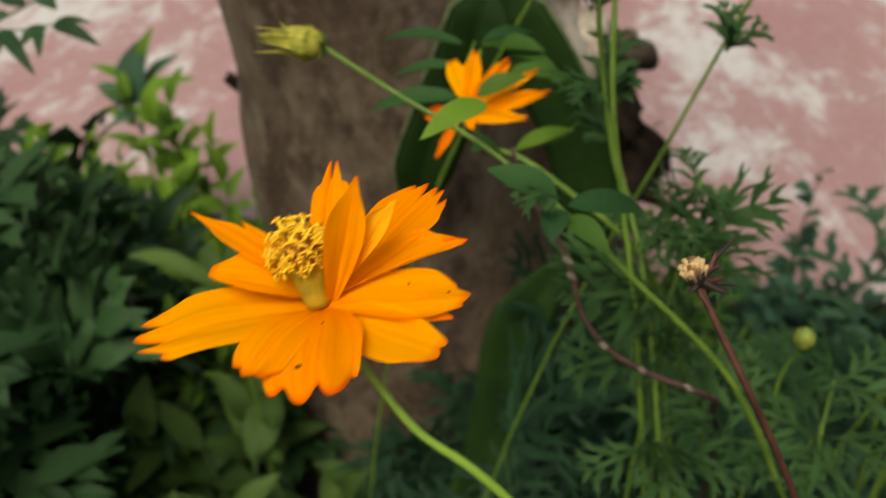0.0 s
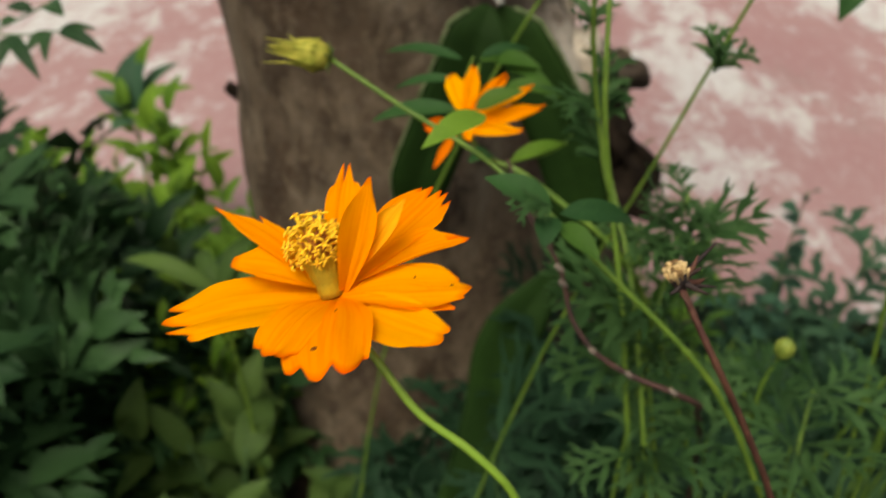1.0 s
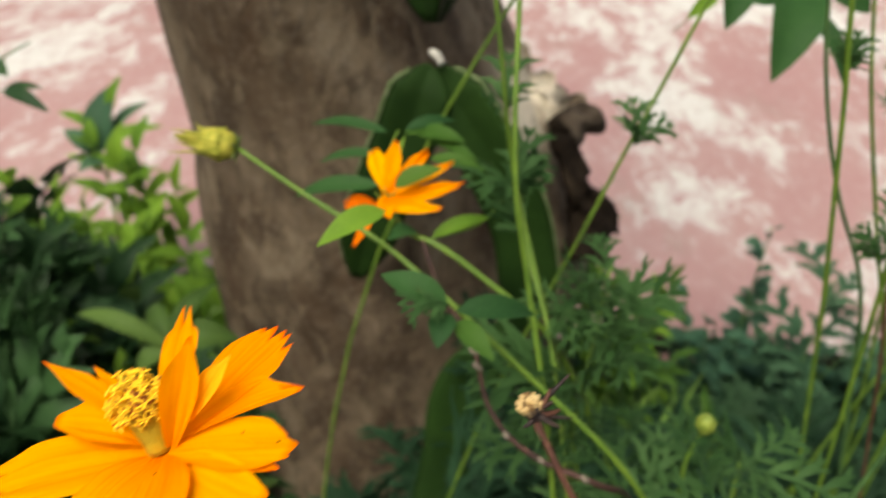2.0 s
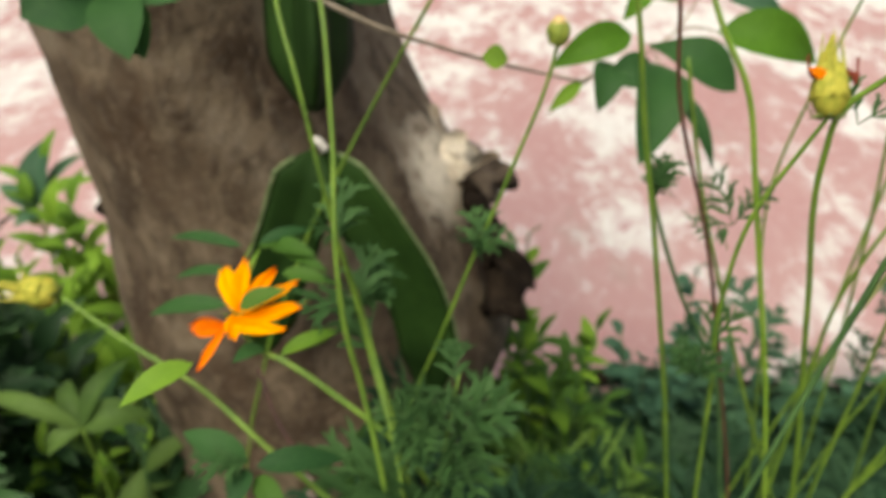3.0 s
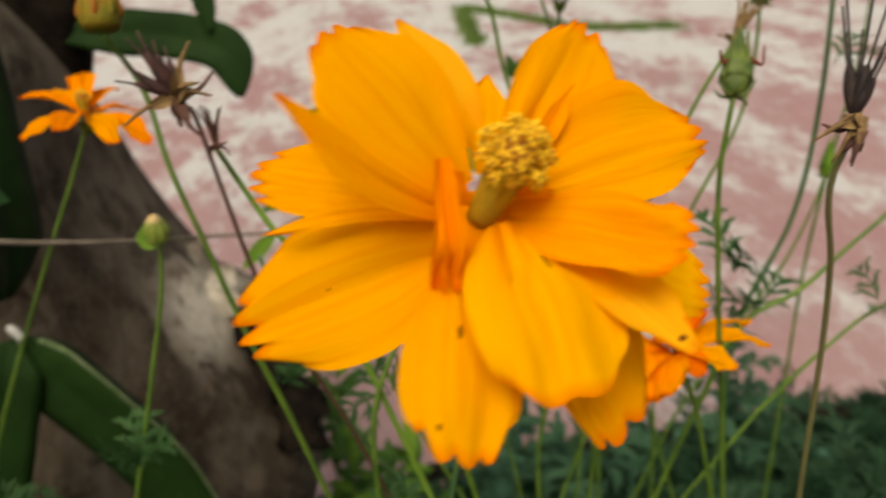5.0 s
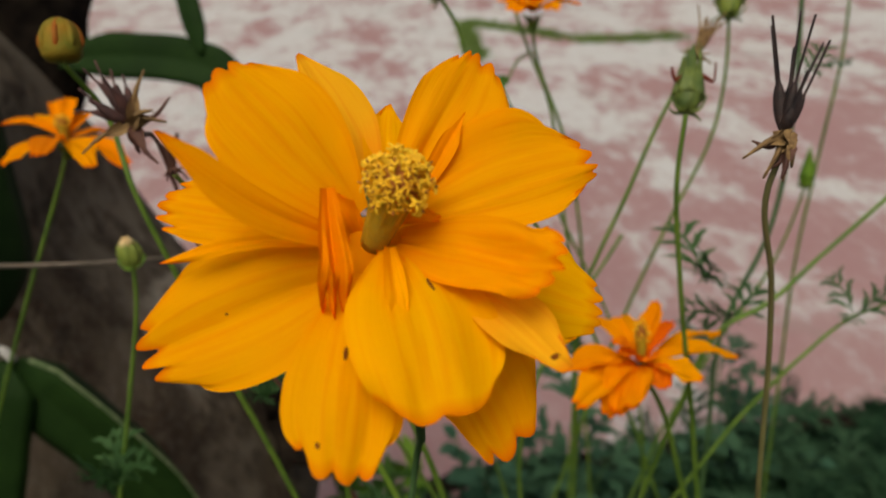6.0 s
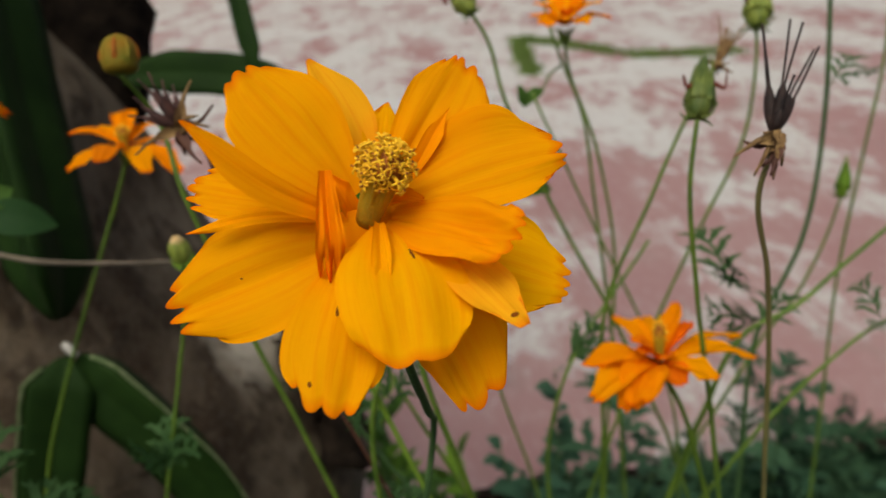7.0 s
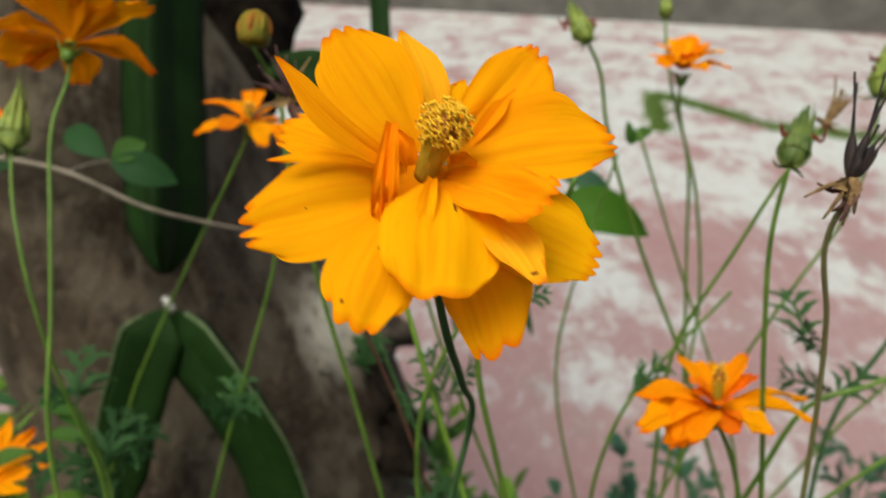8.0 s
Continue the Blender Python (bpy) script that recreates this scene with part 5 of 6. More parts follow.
lone_stem([(0.3784, 0.3452, 0.8033), (0.3813, 0.3452, 0.7731), (0.3832, 0.3452, 0.7405), (0.3783, 0.3452, 0.6717), (0.3586, 0.3452, 0.6201), (0.3556, 0.3452, 0.5373), (0.3430, 0.3452, -0.0300)], 0.0012, 0.0018, STEM_DARK, "tall dark green cosmos stem", [((0.3222, 0.2837, 0.6652), 4), ((0.3707, 0.3241, 0.7584), 2)], seed=1, size=0.32)
lone_stem([(0.4858, 0.4545, 0.7763), (0.4877, 0.4545, 0.7249), (0.4830, 0.4545, 0.6732), (0.4758, 0.4545, 0.5813), (0.4768, 0.4545, 0.4718), (0.4796, 0.4545, -0.0300)], 0.001, 0.0016, STEM, "pale thin cosmos stem")
lone_stem([(0.3880, 0.2802, 0.7183), (0.3534, 0.2736, 0.6972), (0.3294, 0.2691, 0.6826), (0.3117, 0.2680, 0.6765), (0.2934, 0.2680, 0.6368), (0.2813, 0.2680, 0.6006), (0.1544, 0.2680, -0.0300)], 0.001, 0.0016, STEM, "slanting green cosmos stem", [((0.3064, 0.2765, 0.6926), 3)], seed=5, size=0.4)
lone_stem([(0.3874, 0.2690, 0.6724), (0.3708, 0.2689, 0.6686), (0.3451, 0.2649, 0.6548), (0.3188, 0.2649, 0.6270), (0.1808, 0.2649, -0.0300)], 0.0008, 0.0012, STEM, "thin slanting cosmos stem", [((0.3708, 0.2687, 0.6682), 3)], seed=9, size=0.25)
lone_stem([(0.2031, 0.2167, 0.7823), (0.1956, 0.2254, 0.7590), (0.1844, 0.2285, 0.7456), (0.1755, 0.2321, 0.7330), (0.1745, 0.2321, 0.7180), (0.1845, 0.2321, 0.6579), (0.1984, 0.2321, 0.5881), (0.2717, 0.2321, -0.0300)], 0.0010, 0.0015, STEM, "green cosmos stem running up to the double flower", [((0.1810, 0.2302, 0.7297), 2)], seed=12, size=0.3)
lone_stem([(0.2498, 0.3800, 0.7582), (0.2818, 0.3800, 0.6760), (0.3052, 0.3800, 0.6194), (0.3248, 0.3800, 0.5627), (0.3344, 0.3800, 0.4455), (0.3577, 0.3800, -0.0300)], 0.0008, 0.0014, STEM, "thin green cosmos stem")
lone_stem([(0.2364, 0.3527, 0.7529), (0.2282, 0.3527, 0.7189), (0.2141, 0.3527, 0.6454), (0.2342, 0.3527, 0.5260), (0.2903, 0.3527, -0.0300)], 0.0007, 0.0012, STEM, "thin green cosmos stem")
lone_stem([(0.2841, 0.3102, 0.7029), (0.2388, 0.2895, 0.6531), (0.2292, 0.2895, 0.6144), (0.2283, 0.2895, 0.5624), (0.2221, 0.2895, -0.0300)], 0.0009, 0.0014, STEM, "slanting light green cosmos stem", [((0.2402, 0.2922, 0.6573), 3)], seed=15, size=0.3)
lone_stem([(0.1440, 0.2970, 0.7277), (0.1578, 0.2970, 0.6757), (0.1803, 0.2970, 0.6103), (0.2064, 0.2970, 0.5413), (0.2442, 0.2970, 0.4476), (0.3445, 0.2970, -0.0300)], 0.0009, 0.0015, STEM, "tall thin cosmos stem", [((0.1530, 0.2350, 0.6309), 3), ((0.1621, 0.2621, 0.6720), 3)], seed=18, size=0.34)
lone_stem([(0.1233, 0.2832, 0.7266), (0.1309, 0.2832, 0.6906), (0.1549, 0.2832, 0.6242), (0.1760, 0.2832, 0.5836), (0.1982, 0.2832, 0.4924), (0.2747, 0.2832, -0.0300)], 0.0009, 0.0015, STEM_DARK, "tall thin cosmos stem with leaf tufts", [((0.1294, 0.2580, 0.6871), 5), ((0.1461, 0.2218, 0.6295), 4)], FRESH_FERN, seed=22, size=0.27, rise=(0.55, 0.98))
twig = lone_stem([(-0.0203, 0.2200, 0.6314), (-0.0136, 0.2086, 0.6203), (0.0012, 0.1922, 0.6033), (0.0079, 0.1788, 0.5879), (0.0146, 0.1709, 0.5833), (0.0262, 0.1621, 0.5816), (0.0422, 0.1561, 0.5799), (0.062, 0.185, 0.540), (0.085, 0.23, 0.46), (0.12, 0.28, -0.03)], 0.0008, 0.0017, TWIG_RED, "dark red-brown bare twig with pale knots")
for k, q in enumerate(((0.0012, 0.1920, 0.6029), (0.0028, 0.1880, 0.5991), (0.0146, 0.1708, 0.5831), (0.0268, 0.1619, 0.5813), (0.0412, 0.1563, 0.5802))):
    bm = bmesh.new()
    tube(bm, smooth_line([Vector(q) + Vector((-0.0016, 0, 0.0016)), Vector(q) + Vector((0, -0.0006, 0.0004)), Vector(q) + Vector((0.0016, 0, -0.0014))], 3), lambda t: 0.0007 + 0.0005 * math.sin(t * math.pi), 7, 0.3)
    part("knot", bm, WOOD, twig, "pale knot")


# ---- vine across the trunk ----
def vine():
    thing = root("vine", (-0.30, 0.40, 0.66), "thin grey woody vine with a few rounded leaves", "vine")
    stem(thing, [(-0.1784, 0.3201, 0.7345), (-0.1135, 0.3200, 0.7509), (-0.0779, 0.3231, 0.7544), (-0.0460, 0.3229, 0.7531), (-0.0166, 0.3204, 0.7481), (0.0223, 0.3172, 0.7323), (0.0441, 0.3333, 0.7197), (0.0795, 0.3728, 0.6966), (0.1206, 0.4078, 0.6758)], 0.0019, 0.0010, TWIG, label="grey woody vine stem")
    L = lambda a, b, w, m=BROAD, **k: leaf(thing, a, b, w, m, face=(0.1, -0.8, 0.6), widest=0.5, **k)
    L((-0.1029, 0.3324, 0.7420), (-0.1257, 0.3115, 0.7378), 0.017)
    L((-0.0929, 0.3347, 0.7453), (-0.0508, 0.3313, 0.7478), 0.013)
    L((-0.0942, 0.3338, 0.7438), (-0.0811, 0.3034, 0.7236), 0.012)
    L((-0.0930, 0.3331, 0.7427), (-0.0788, 0.3133, 0.7204), 0.010)
    L((-0.0954, 0.3337, 0.7439), (-0.0961, 0.3374, 0.7590), 0.010)
    L((-0.0940, 0.3384, 0.7511), (-0.0798, 0.3548, 0.7672), 0.009)
    L((-0.0976, 0.3424, 0.7575), (-0.1203, 0.3479, 0.7577), 0.008)
    L((-0.0100, 0.3480, 0.7460), (0.0226, 0.3490, 0.7350), 0.0085)
    L((-0.0110, 0.3480, 0.7470), (-0.0383, 0.3624, 0.7580), 0.0075)
    L((-0.0090, 0.3480, 0.7460), (0.0060, 0.3560, 0.7530), 0.0065, MIDGREEN)
    stem(thing, [(-0.0166, 0.3204, 0.7481), (-0.0130, 0.3380, 0.7475), (-0.0095, 0.3480, 0.7460)], 0.0008, 0.0006, TWIG, "side_twig")
    L((0.0646, 0.3554, 0.7071), (0.0769, 0.3552, 0.7063), 0.006, FRESH)
    L((0.1206, 0.4078, 0.6758), (0.1022, 0.3895, 0.6662), 0.004, FRESH)
    leaf(thing, (0.2159, 0.4887, 0.6786), (0.2854, 0.4903, 0.6600), 0.0165, FRESH_VINE, face=(0.1, -0.75, 0.65), fold=0.35, droop=0.2)
    leaf(thing, (0.2200, 0.5066, 0.6974), (0.2632, 0.4965, 0.6799), 0.008, WEED, face=(0.1, -0.75, 0.65), fold=0.35, droop=0.2)
    leaf(thing, (0.1948, 0.5042, 0.6944), (0.1370, 0.5191, 0.7012), 0.0095, FRESH_VINE, face=(0.1, -0.75, 0.65), fold=0.35, droop=0.2)
    leaf(thing, (0.1710, 0.4977, 0.7036), (0.1545, 0.4815, 0.6881), 0.007, FRESH_VINE, face=(0.1, -0.75, 0.65), fold=0.35, droop=0.2)
    leaf(thing, (0.1692, 0.4735, 0.6749), (0.2223, 0.4506, 0.6557), 0.0145, BROAD, face=(0.1, -0.75, 0.65), fold=0.35, droop=0.2, widest=0.62)
    leaf(thing, (0.1749, 0.4574, 0.6680), (0.1578, 0.3986, 0.6319), 0.0165, BROAD, face=(0.1, -0.75, 0.65), fold=0.35, droop=0.2, widest=0.42)
    leaf(thing, (0.1785, 0.4477, 0.6581), (0.2051, 0.4129, 0.6211), 0.0055, BROAD, face=(0.1, -0.75, 0.65), fold=0.35, droop=0.2)
    leaf(thing, (0.1743, 0.4596, 0.6622), (0.1431, 0.4526, 0.6615), 0.0115, BROAD, face=(0.1, -0.75, 0.65), fold=0.35, droop=0.2, widest=0.55)
    leaf(thing, (0.1602, 0.4817, 0.6789), (0.1102, 0.4652, 0.6639), 0.0115, FRESH_VINE, face=(0.1, -0.75, 0.65), fold=0.35, droop=0.2)
    leaf(thing, (0.1457, 0.4673, 0.6659), (0.1372, 0.4371, 0.6466), 0.0105, BROAD, face=(0.1, -0.75, 0.65), fold=0.35, droop=0.2)
    stem(thing, [(0.1065, 0.4351, 0.6446), (0.1384, 0.4638, 0.6607)], 0.0006, 0.0008, TWIG, "side_twig")
    stem(thing, [(0.1384, 0.4638, 0.6607), (0.1734, 0.4754, 0.6722), (0.1933, 0.4910, 0.6830), (0.2041, 0.5048, 0.6950)], 0.0010, 0.0007, TWIG, "side_twig")
    stem(thing, [(0.1907, 0.4861, 0.6810), (0.2040, 0.4891, 0.6815), (0.2159, 0.4887, 0.6786)], 0.0009, 0.0006, TWIG, "side_twig")
    stem(thing, [(0.2041, 0.5048, 0.6950), (0.2133, 0.5062, 0.6970), (0.2207, 0.5066, 0.6974)], 0.0009, 0.0006, TWIG, "side_twig")
    stem(thing, [(0.1734, 0.4754, 0.6722), (0.1785, 0.4477, 0.6581)], 0.0009, 0.0006, TWIG, "side_twig")
    stem(thing, [(0.1206, 0.4078, 0.6758), (0.1384, 0.4638, 0.6607)], 0.0010, 0.0008, TWIG, "side_twig")


vine()


# ---- grass along a joint in the yard ----
def joint_grass():
    rnd = random.Random(12)
    line = smooth_line([(0.93, 3.55, 0), (0.98, 3.95, 0), (1.06, 4.35, 0), (1.25, 4.05, 0), (1.5, 3.62, 0), (1.9, 3.45, 0)], 40)
    bm = bmesh.new()
    uv = bm.loops.layers.uv.verify()
    for k in range(4200):
        s = rnd.random()
        if noise.noise((s * 14, 0, 0)) < -0.22:
            continue
        p = line[int(s * (len(line) - 1))] + Vector((rnd.gauss(0, 0.022), rnd.gauss(0, 0.045), -0.002))
        blade(bm, p, p + rand_way(rnd, 0.3, 0.95) * rnd.uniform(0.012, 0.045), (0.3, -1, 0.2), rnd.uniform(0.002, 0.005), 2, 1, uv=uv)
    tagged(part("joint_grass", bm, MOSS, None), "low moss and grass along a joint in the yard", "grass", kind="stuff")


joint_grass()

# ---- foliage ----
WEED_MESHES = [leaf_mesh("leaf", 0.042, 0.009 + 0.002 * k, TEALWEED, droop=0.08 + 0.05 * k) for k in range(3)]
WIDE_MESHES = [leaf_mesh("leaf", 0.08, 0.015 + 0.002 * k, SHRUB, droop=0.1 + 0.06 * k, fold=0.35) for k in range(3)]
rnd = random.Random(5)
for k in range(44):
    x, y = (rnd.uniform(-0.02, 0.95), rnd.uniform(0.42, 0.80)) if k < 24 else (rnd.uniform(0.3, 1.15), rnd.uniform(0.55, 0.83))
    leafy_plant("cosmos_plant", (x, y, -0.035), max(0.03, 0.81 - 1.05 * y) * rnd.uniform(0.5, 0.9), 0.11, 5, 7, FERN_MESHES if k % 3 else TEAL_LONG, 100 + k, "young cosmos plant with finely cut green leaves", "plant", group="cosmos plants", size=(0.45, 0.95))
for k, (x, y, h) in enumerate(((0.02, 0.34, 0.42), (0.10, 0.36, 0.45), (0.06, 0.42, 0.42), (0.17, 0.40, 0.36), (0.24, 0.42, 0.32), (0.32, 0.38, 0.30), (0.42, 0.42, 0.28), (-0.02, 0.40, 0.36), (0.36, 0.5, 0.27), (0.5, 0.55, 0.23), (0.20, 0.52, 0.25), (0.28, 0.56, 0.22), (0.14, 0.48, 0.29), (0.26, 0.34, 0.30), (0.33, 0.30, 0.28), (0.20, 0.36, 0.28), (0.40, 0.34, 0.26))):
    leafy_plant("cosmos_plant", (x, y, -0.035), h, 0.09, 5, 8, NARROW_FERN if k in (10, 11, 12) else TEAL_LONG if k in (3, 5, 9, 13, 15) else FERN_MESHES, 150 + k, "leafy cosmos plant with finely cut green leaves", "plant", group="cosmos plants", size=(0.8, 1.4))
ROUND_MESHES = [leaf_mesh("leaf", 0.036, 0.012 + 0.002 * k, PALEWEED, droop=0.08 + 0.05 * k, fold=0.15, widest=0.5) for k in range(3)]
for k, (x, y, h, spread, n, per) in enumerate(((0.345, 0.80, 0.46, 0.03, 1, 15), (0.310, 0.79, 0.31, 0.06, 4, 9), (0.39, 0.80, 0.15, 0.07, 4, 8), (0.48, 0.81, 0.13, 0.06, 4, 8), (0.58, 0.80, 0.13, 0.06, 4, 8), (0.67, 0.81, 0.15, 0.08, 5, 8), (0.74, 0.80, 0.18, 0.08, 5, 8))):
    leafy_plant("weed", (x, y, -0.035), h, spread, n, per, ROUND_MESHES if k < 4 else ROUND_MESHES + WEED_MESHES + TEAL_LONG, 440 + k, "upright weed with small rounded grey-green leaves at the yard edge", "weed", group="weeds", rise=(-0.1, 0.6), size=(0.6, 1.1), bare=0.25)
for k, (x, y, h) in enumerate(((0.41, 0.74, 0.34), (0.64, 0.78, 0.36))):
    leafy_plant("weed", (x, y, -0.035), h, 0.05, 2, 8, TEAL_FERN, 400 + k, "sparse upright weed with grey-green cut leaves at the yard edge", "weed", group="weeds", rise=(0.0, 0.7))
for k, (x, y, h) in enumerate(((0.20, 0.74, 0.08), (0.42, 0.78, 0.05), (0.52, 0.70, 0.08), (0.62, 0.66, 0.11), (0.36, 0.66, 0.12), (0.72, 0.72, 0.06), (0.46, 0.62, 0.15), (0.84, 0.70, 0.07), (0.95, 0.64, 0.11))):
    leafy_plant("weed", (x, y, -0.035), h, 0.06, 3, 9, WEED_MESHES if k % 3 == 0 else TEAL_LONG, 410 + k, "low weed with grey-green leaves at the yard edge", "weed", group="weeds", rise=(0.0, 0.7), size=(0.5, 0.9))
for k, (x, y, h) in enumerate(((0.15, 0.70, 0.46), (0.19, 0.66, 0.40), (0.12, 0.76, 0.42), (0.17, 0.56, 0.25), (0.24, 0.60, 0.20), (0.31, 0.56, 0.20))):
    leafy_plant("weed", (x, y, -0.035), h, 0.06, 4, 11, MID_MESHES + FRESH_MESHES[:1], 420 + k, "bright yellow-green weed beside the trunk", "weed", group="weeds", rise=(0.0, 0.7))
GRASS_MESHES = [leaf_mesh("leaf", 0.15, 0.0035 + 0.001 * k, GRASS, droop=0.10 + 0.10 * k, fold=0.5, widest=0.3) for k in range(3)]
for k, (x, y, h) in enumerate(((0.115, 0.56, 0.20), (0.150, 0.58, 0.22), (0.185, 0.55, 0.19), (0.225, 0.57, 0.20), (0.13, 0.53, 0.15))):
    leafy_plant("grass_tuft", (x, y, -0.035), h, 0.03, 4, 7, GRASS_MESHES, 460 + k, "tuft of bright green grass beside the trunk", "grass", group="grass tufts", rise=(0.2, 0.95), size=(0.6, 1.1), bare=0.45)
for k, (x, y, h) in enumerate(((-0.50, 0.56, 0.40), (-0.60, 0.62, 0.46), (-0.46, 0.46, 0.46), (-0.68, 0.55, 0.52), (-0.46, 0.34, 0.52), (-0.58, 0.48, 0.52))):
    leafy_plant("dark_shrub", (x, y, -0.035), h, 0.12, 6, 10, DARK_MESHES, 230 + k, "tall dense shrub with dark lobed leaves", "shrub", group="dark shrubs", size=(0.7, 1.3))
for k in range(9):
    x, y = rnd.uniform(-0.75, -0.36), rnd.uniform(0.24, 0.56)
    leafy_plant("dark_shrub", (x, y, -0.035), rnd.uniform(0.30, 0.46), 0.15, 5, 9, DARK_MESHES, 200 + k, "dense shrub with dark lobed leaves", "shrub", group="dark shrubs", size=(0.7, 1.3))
LANCE_MESHES = [leaf_mesh("leaf", 0.10, 0.015 + 0.003 * k, FRESH, droop=0.04 + 0.05 * k, fold=0.4) for k in range(3)]
for k, (x, y, h) in enumerate(((-0.57, 1.0, 0.37), (-0.53, 0.97, 0.33), (-0.48, 0.86, 0.27), (-0.42, 0.80, 0.28), (-0.38, 0.78, 0.32), (-0.63, 0.90, 0.33), (-0.34, 0.74, 0.30), (-0.54, 0.78, 0.33), (-0.47, 0.74, 0.33), (-0.72, 0.95, 0.30), (-0.40, 0.66, 0.36), (-0.46, 0.68, 0.34))):
    leafy_plant("green_shrub", (x, y, -0.035), h, 0.06, 3, 10, LANCE_MESHES, 300 + k, "young shrub shoots with bright yellow-green lance-shaped leaves", "shrub", group="green shrubs", size=(0.5, 0.95), rise=(0.15, 0.85), bare=0.25)
for k, (x, y, h) in enumerate(((-0.27, 0.42, 0.34), (-0.34, 0.47, 0.36), (-0.22, 0.37, 0.24), (-0.3, 0.34, 0.26), (-0.38, 0.40, 0.28), (-0.25, 0.48, 0.38), (-0.18, 0.40, 0.2), (-0.31, 0.54, 0.40), (-0.38, 0.58, 0.40), (-0.44, 0.52, 0.34))):
    leafy_plant("green_shrub", (x, y, -0.035), h, 0.07, 4, 7, WIDE_MESHES + SHRUB_MESHES, 340 + k, "low shrub with broad pale green leaves", "shrub", group="green shrubs", size=(0.7, 1.1))
shoot = root("green_shrub", (-0.24, 0.42, -0.035), "shrub shoot with broad grey-green leaves under the trunk", "shrub", "green shrubs")
stem(shoot, [(-0.2366, 0.4133, 0.3873), (-0.235, 0.42, 0.25), (-0.24, 0.42, -0.035)], 0.0016, 0.0024)
for tip, w in (((-0.3210, 0.4321, 0.4054), 0.0075), ((-0.2099, 0.4616, 0.4229), 0.008), ((-0.1876, 0.4298, 0.3902), 0.013), ((-0.2646, 0.4007, 0.3703), 0.008), ((-0.2656, 0.4565, 0.4014), 0.008)):
    leaf(shoot, (-0.2367, 0.4145, 0.3892), tip, w, SHRUB, fold=0.5, droop=0.25, label="broad grey-green leaf")
shoot = root("green_shrub", (-0.60, 1.0, -0.035), "upright shrub shoot with pale blue-green leaves and a yellow-green tip", "shrub", "green shrubs")
stem(shoot, [(-0.600, 1.045, 0.285), (-0.605, 1.02, 0.22), (-0.60, 1.0, -0.035)], 0.002, 0.004)
for foot, tip, w, mat in (((-0.6074, 1.0169, 0.2359), (-0.6050, 1.0797, 0.3203), 0.024, WEED), ((-0.5960, 1.0503, 0.2859), (-0.5799, 1.0769, 0.3390), 0.010, FRESH), ((-0.6038, 1.0172, 0.2359), (-0.5099, 1.0355, 0.2777), 0.013, FRESH), ((-0.6125, 1.0142, 0.2321), (-0.6689, 1.0305, 0.2646), 0.015, WEED),
                          ((-0.6050, 1.0300, 0.2600), (-0.6829, 1.0504, 0.2859), 0.009, FRESH), ((-0.6000, 1.0400, 0.2500), (-0.5501, 1.0865, 0.2936), 0.011, WEED), ((-0.6060, 1.0150, 0.2200), (-0.6334, 0.9810, 0.2193), 0.014, WEED), ((-0.6040, 1.0150, 0.2200), (-0.5480, 0.9814, 0.2126), 0.013, FRESH)):
    leaf(shoot, foot, tip, w, mat, fold=0.4, droop=0.15)
# dark sprays hanging in from a neighbouring shrub
spray = root("dark_shrub", (-0.62, 0.44, -0.035), "sparse dark twigs with narrow pointed leaves beside the shrub", "shrub", "dark shrubs")
stem(spray, [(-0.3758, 0.4418, 0.5823), (-0.4233, 0.4168, 0.5538), (-0.4675, 0.3642, 0.4699), (-0.62, 0.44, -0.035)], 0.0012, 0.003, STEM_DARK)
stem(spray, [(-0.3282, 0.4475, 0.5843), (-0.3528, 0.4435, 0.5819), (-0.3758, 0.4418, 0.5823)], 0.0007, 0.0011, STEM_DARK)
stem(spray, [(-0.3131, 0.4682, 0.6110), (-0.3463, 0.4537, 0.5950), (-0.3758, 0.4418, 0.5823)], 0.0007, 0.0011, STEM_DARK)
for a, b, w in (((-0.3282, 0.4475, 0.5843), (-0.2914, 0.4331, 0.5770), 0.0055), ((-0.3282, 0.4475, 0.5843), (-0.3080, 0.4600, 0.5820), 0.004), ((-0.3319, 0.4467, 0.5837), (-0.3439, 0.4280, 0.5764), 0.0055), ((-0.3339, 0.4465, 0.5837), (-0.3242, 0.4163, 0.5750), 0.004), ((-0.3567, 0.4432, 0.5819), (-0.3636, 0.4176, 0.5646), 0.006), ((-0.3463, 0.4537, 0.5950), (-0.3656, 0.4536, 0.5973), 0.005), ((-0.3370, 0.4573, 0.5989), (-0.3203, 0.4445, 0.5962), 0.006), ((-0.3605, 0.4428, 0.5818), (-0.3272, 0.4095, 0.5660), 0.005), ((-0.3573, 0.4485, 0.5893), (-0.3706, 0.4464, 0.5879), 0.004)):
    leaf(spray, a, b, w, DARKLEAF)

tuft = root("plant_stem", (0.05, 0.155, -0.03), "leafy side shoot of a cosmos stem with narrow cut leaves", "stem")
stem(tuft, [(0.0207, 0.2452, 0.6146), (0.030, 0.232, 0.59), (0.042, 0.205, 0.545), (0.052, 0.17, -0.03)], 0.0008, 0.0014)
for k, (at, n, size) in enumerate((((0.0207, 0.2452, 0.6146), 2, 0.35), ((0.030, 0.232, 0.59), 3, 0.45), ((0.042, 0.205, 0.545), 5, 0.6))):
    whorl(tuft, at, NARROW_FERN, n, 80 + k, size, (0.0, 0.8))
tuft = root("plant_stem", (0.08, 0.23, -0.03), "leafy side shoot of a cosmos stem with narrow cut leaves", "stem")
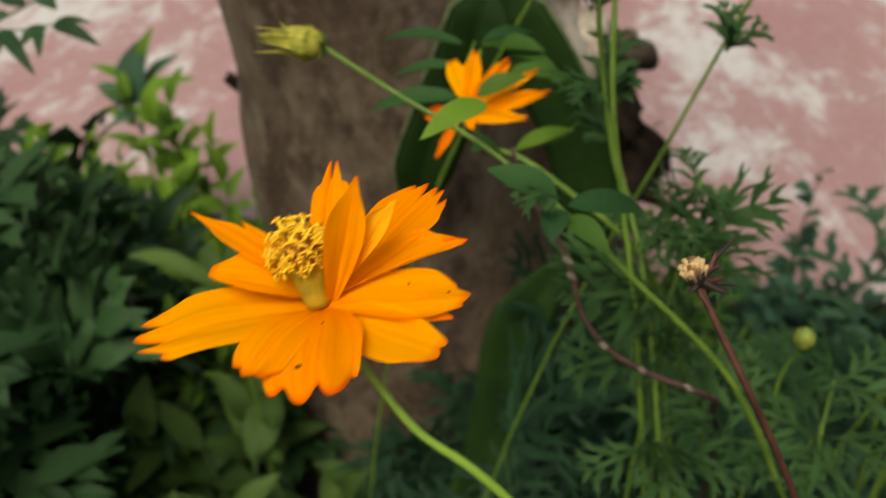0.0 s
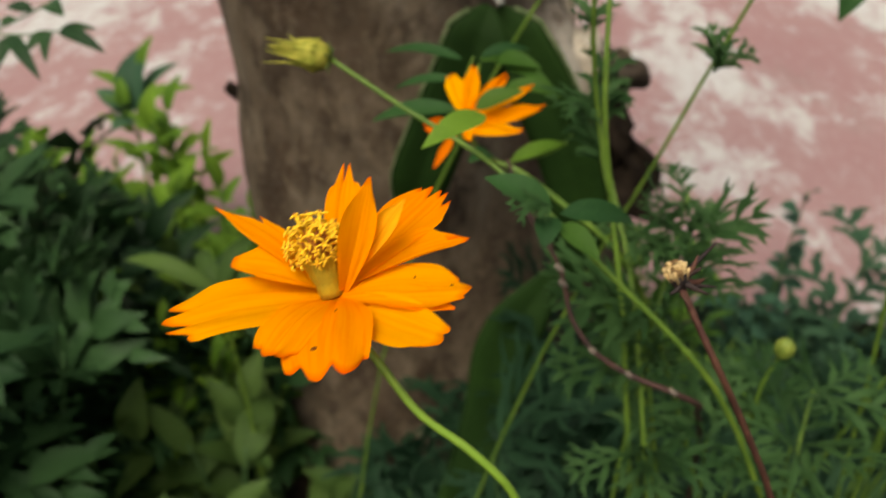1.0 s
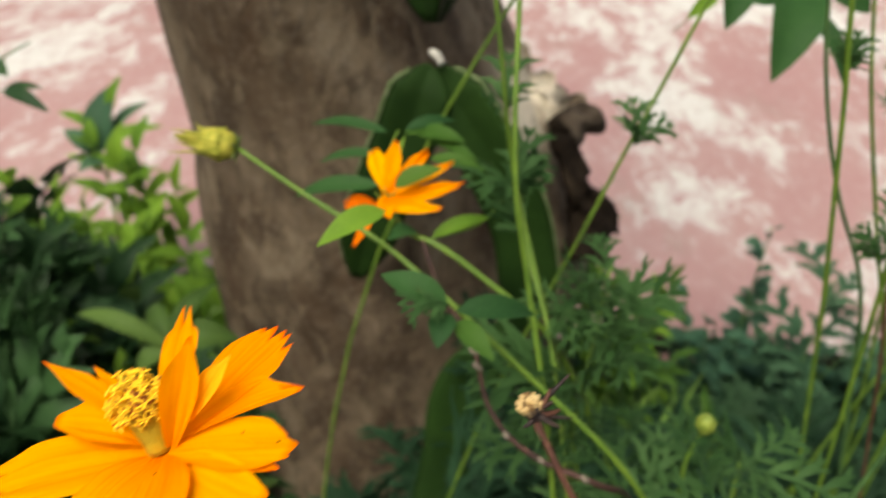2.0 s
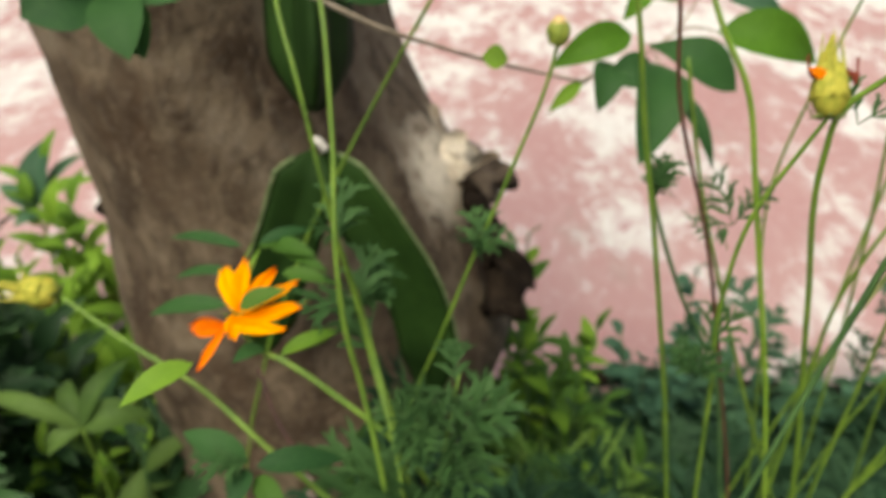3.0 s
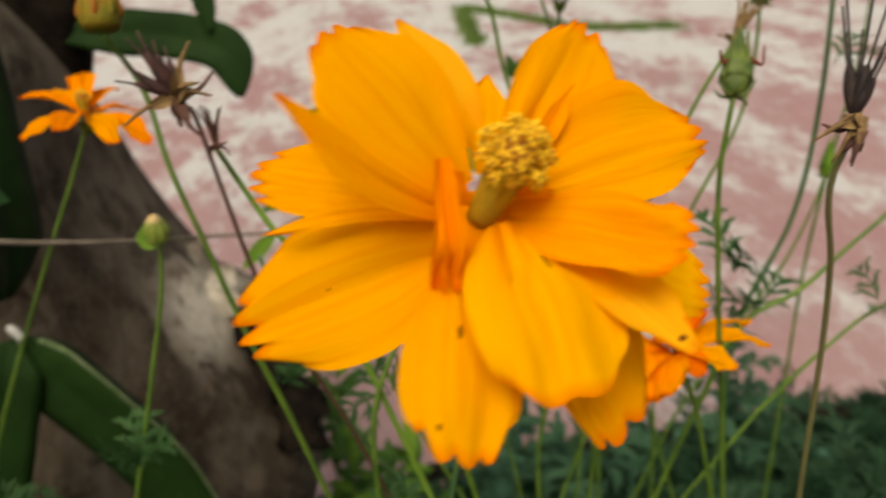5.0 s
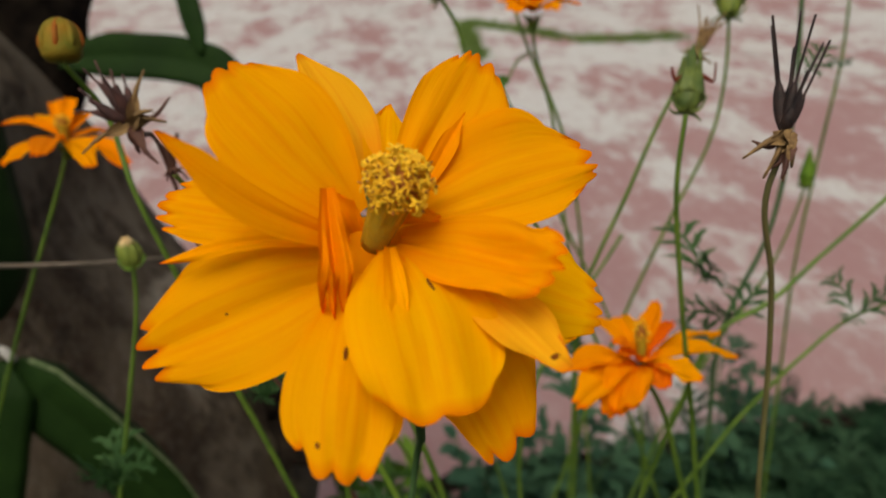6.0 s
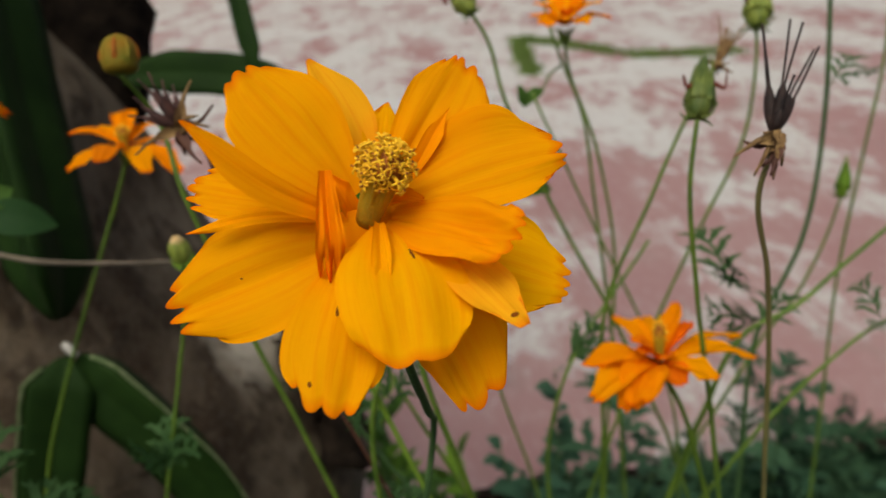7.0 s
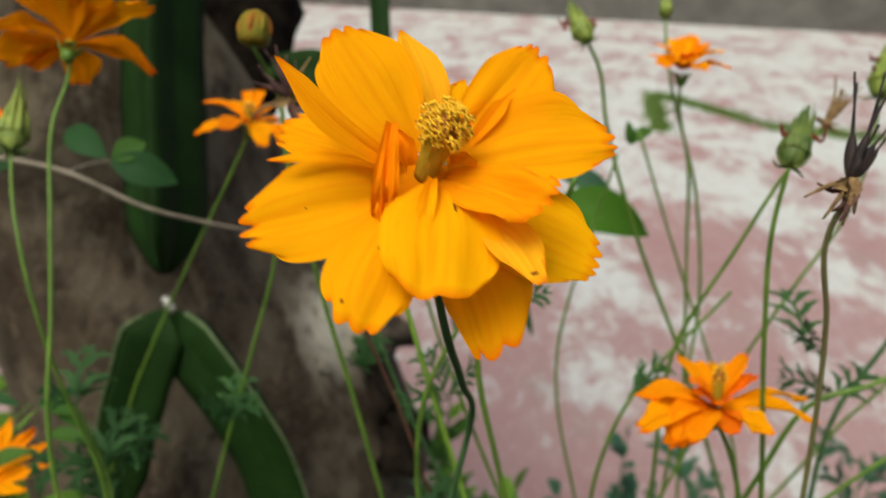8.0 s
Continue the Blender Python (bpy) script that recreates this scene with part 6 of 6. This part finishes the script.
stem(tuft, [(0.0562, 0.2481, 0.6042), (0.0522, 0.2359, 0.5857), (0.0462, 0.2184, 0.5590), (0.08, 0.23, -0.03)], 0.0008, 0.0014)
for k, (at, n, size) in enumerate((((0.0553, 0.2441, 0.5981), 3, 0.45), ((0.0512, 0.2332, 0.5816), 4, 0.55), ((0.0474, 0.2184, 0.5591), 6, 0.7))):
    whorl(tuft, at, NARROW_FERN, n, 90 + k, size, (0.0, 0.8))
tuft = root("plant_stem", (0.16, 0.22, -0.03), "leafy side shoot of a cosmos stem with narrow cut leaves", "stem")
stem(tuft, [(0.1137, 0.2055, 0.5383), (0.1101, 0.1954, 0.5249), (0.1069, 0.1812, 0.5057), (0.16, 0.22, -0.03)], 0.0008, 0.0014)
for k, (at, n, size) in enumerate((((0.1138, 0.2042, 0.5364), 4, 0.5), ((0.1058, 0.1908, 0.5191), 6, 0.52), ((0.0704, 0.1888, 0.5206), 6, 0.50), ((0.0424, 0.1833, 0.5165), 6, 0.48))):
    whorl(tuft, at, NARROW_FERN, n, 95 + k, size, (-0.1, 0.7))
    stem(tuft, [at, Vector(at) + Vector((0.01, 0.01, -0.06)), (0.16, 0.22, -0.03)], 0.0007, 0.0012, name="side_stem")

for k, (x, y, h) in enumerate(((-0.30, 0.53, 0.43), (-0.35, 0.47, 0.42), (-0.27, 0.50, 0.36), (-0.41, 0.52, 0.44))):
    leafy_plant("green_shrub", (x, y, -0.035), h, 0.05, 2, 8, LANCE_MESHES, 370 + k, "slender shoots with bright green pointed leaves", "shrub", group="green shrubs", size=(0.35, 0.7), rise=(0.0, 0.8), bare=0.55)
tuft = root("plant_stem", (0.05, 0.17, -0.03), "leafy side shoot of a cosmos stem with pointed green leaves", "stem")
stem(tuft, [(0.0085, 0.2535, 0.668), (0.0150, 0.2540, 0.636), (0.0290, 0.228, 0.594), (0.045, 0.20, 0.54), (0.05, 0.17, -0.03)], 0.0007, 0.0013)
for k, (at, n, size) in enumerate((((0.0085, 0.2535, 0.668), 3, 0.38), ((0.0150, 0.2540, 0.636), 3, 0.45))):
    whorl(tuft, at, FRESH_FERN, n, 120 + k, size, (-0.1, 0.7))
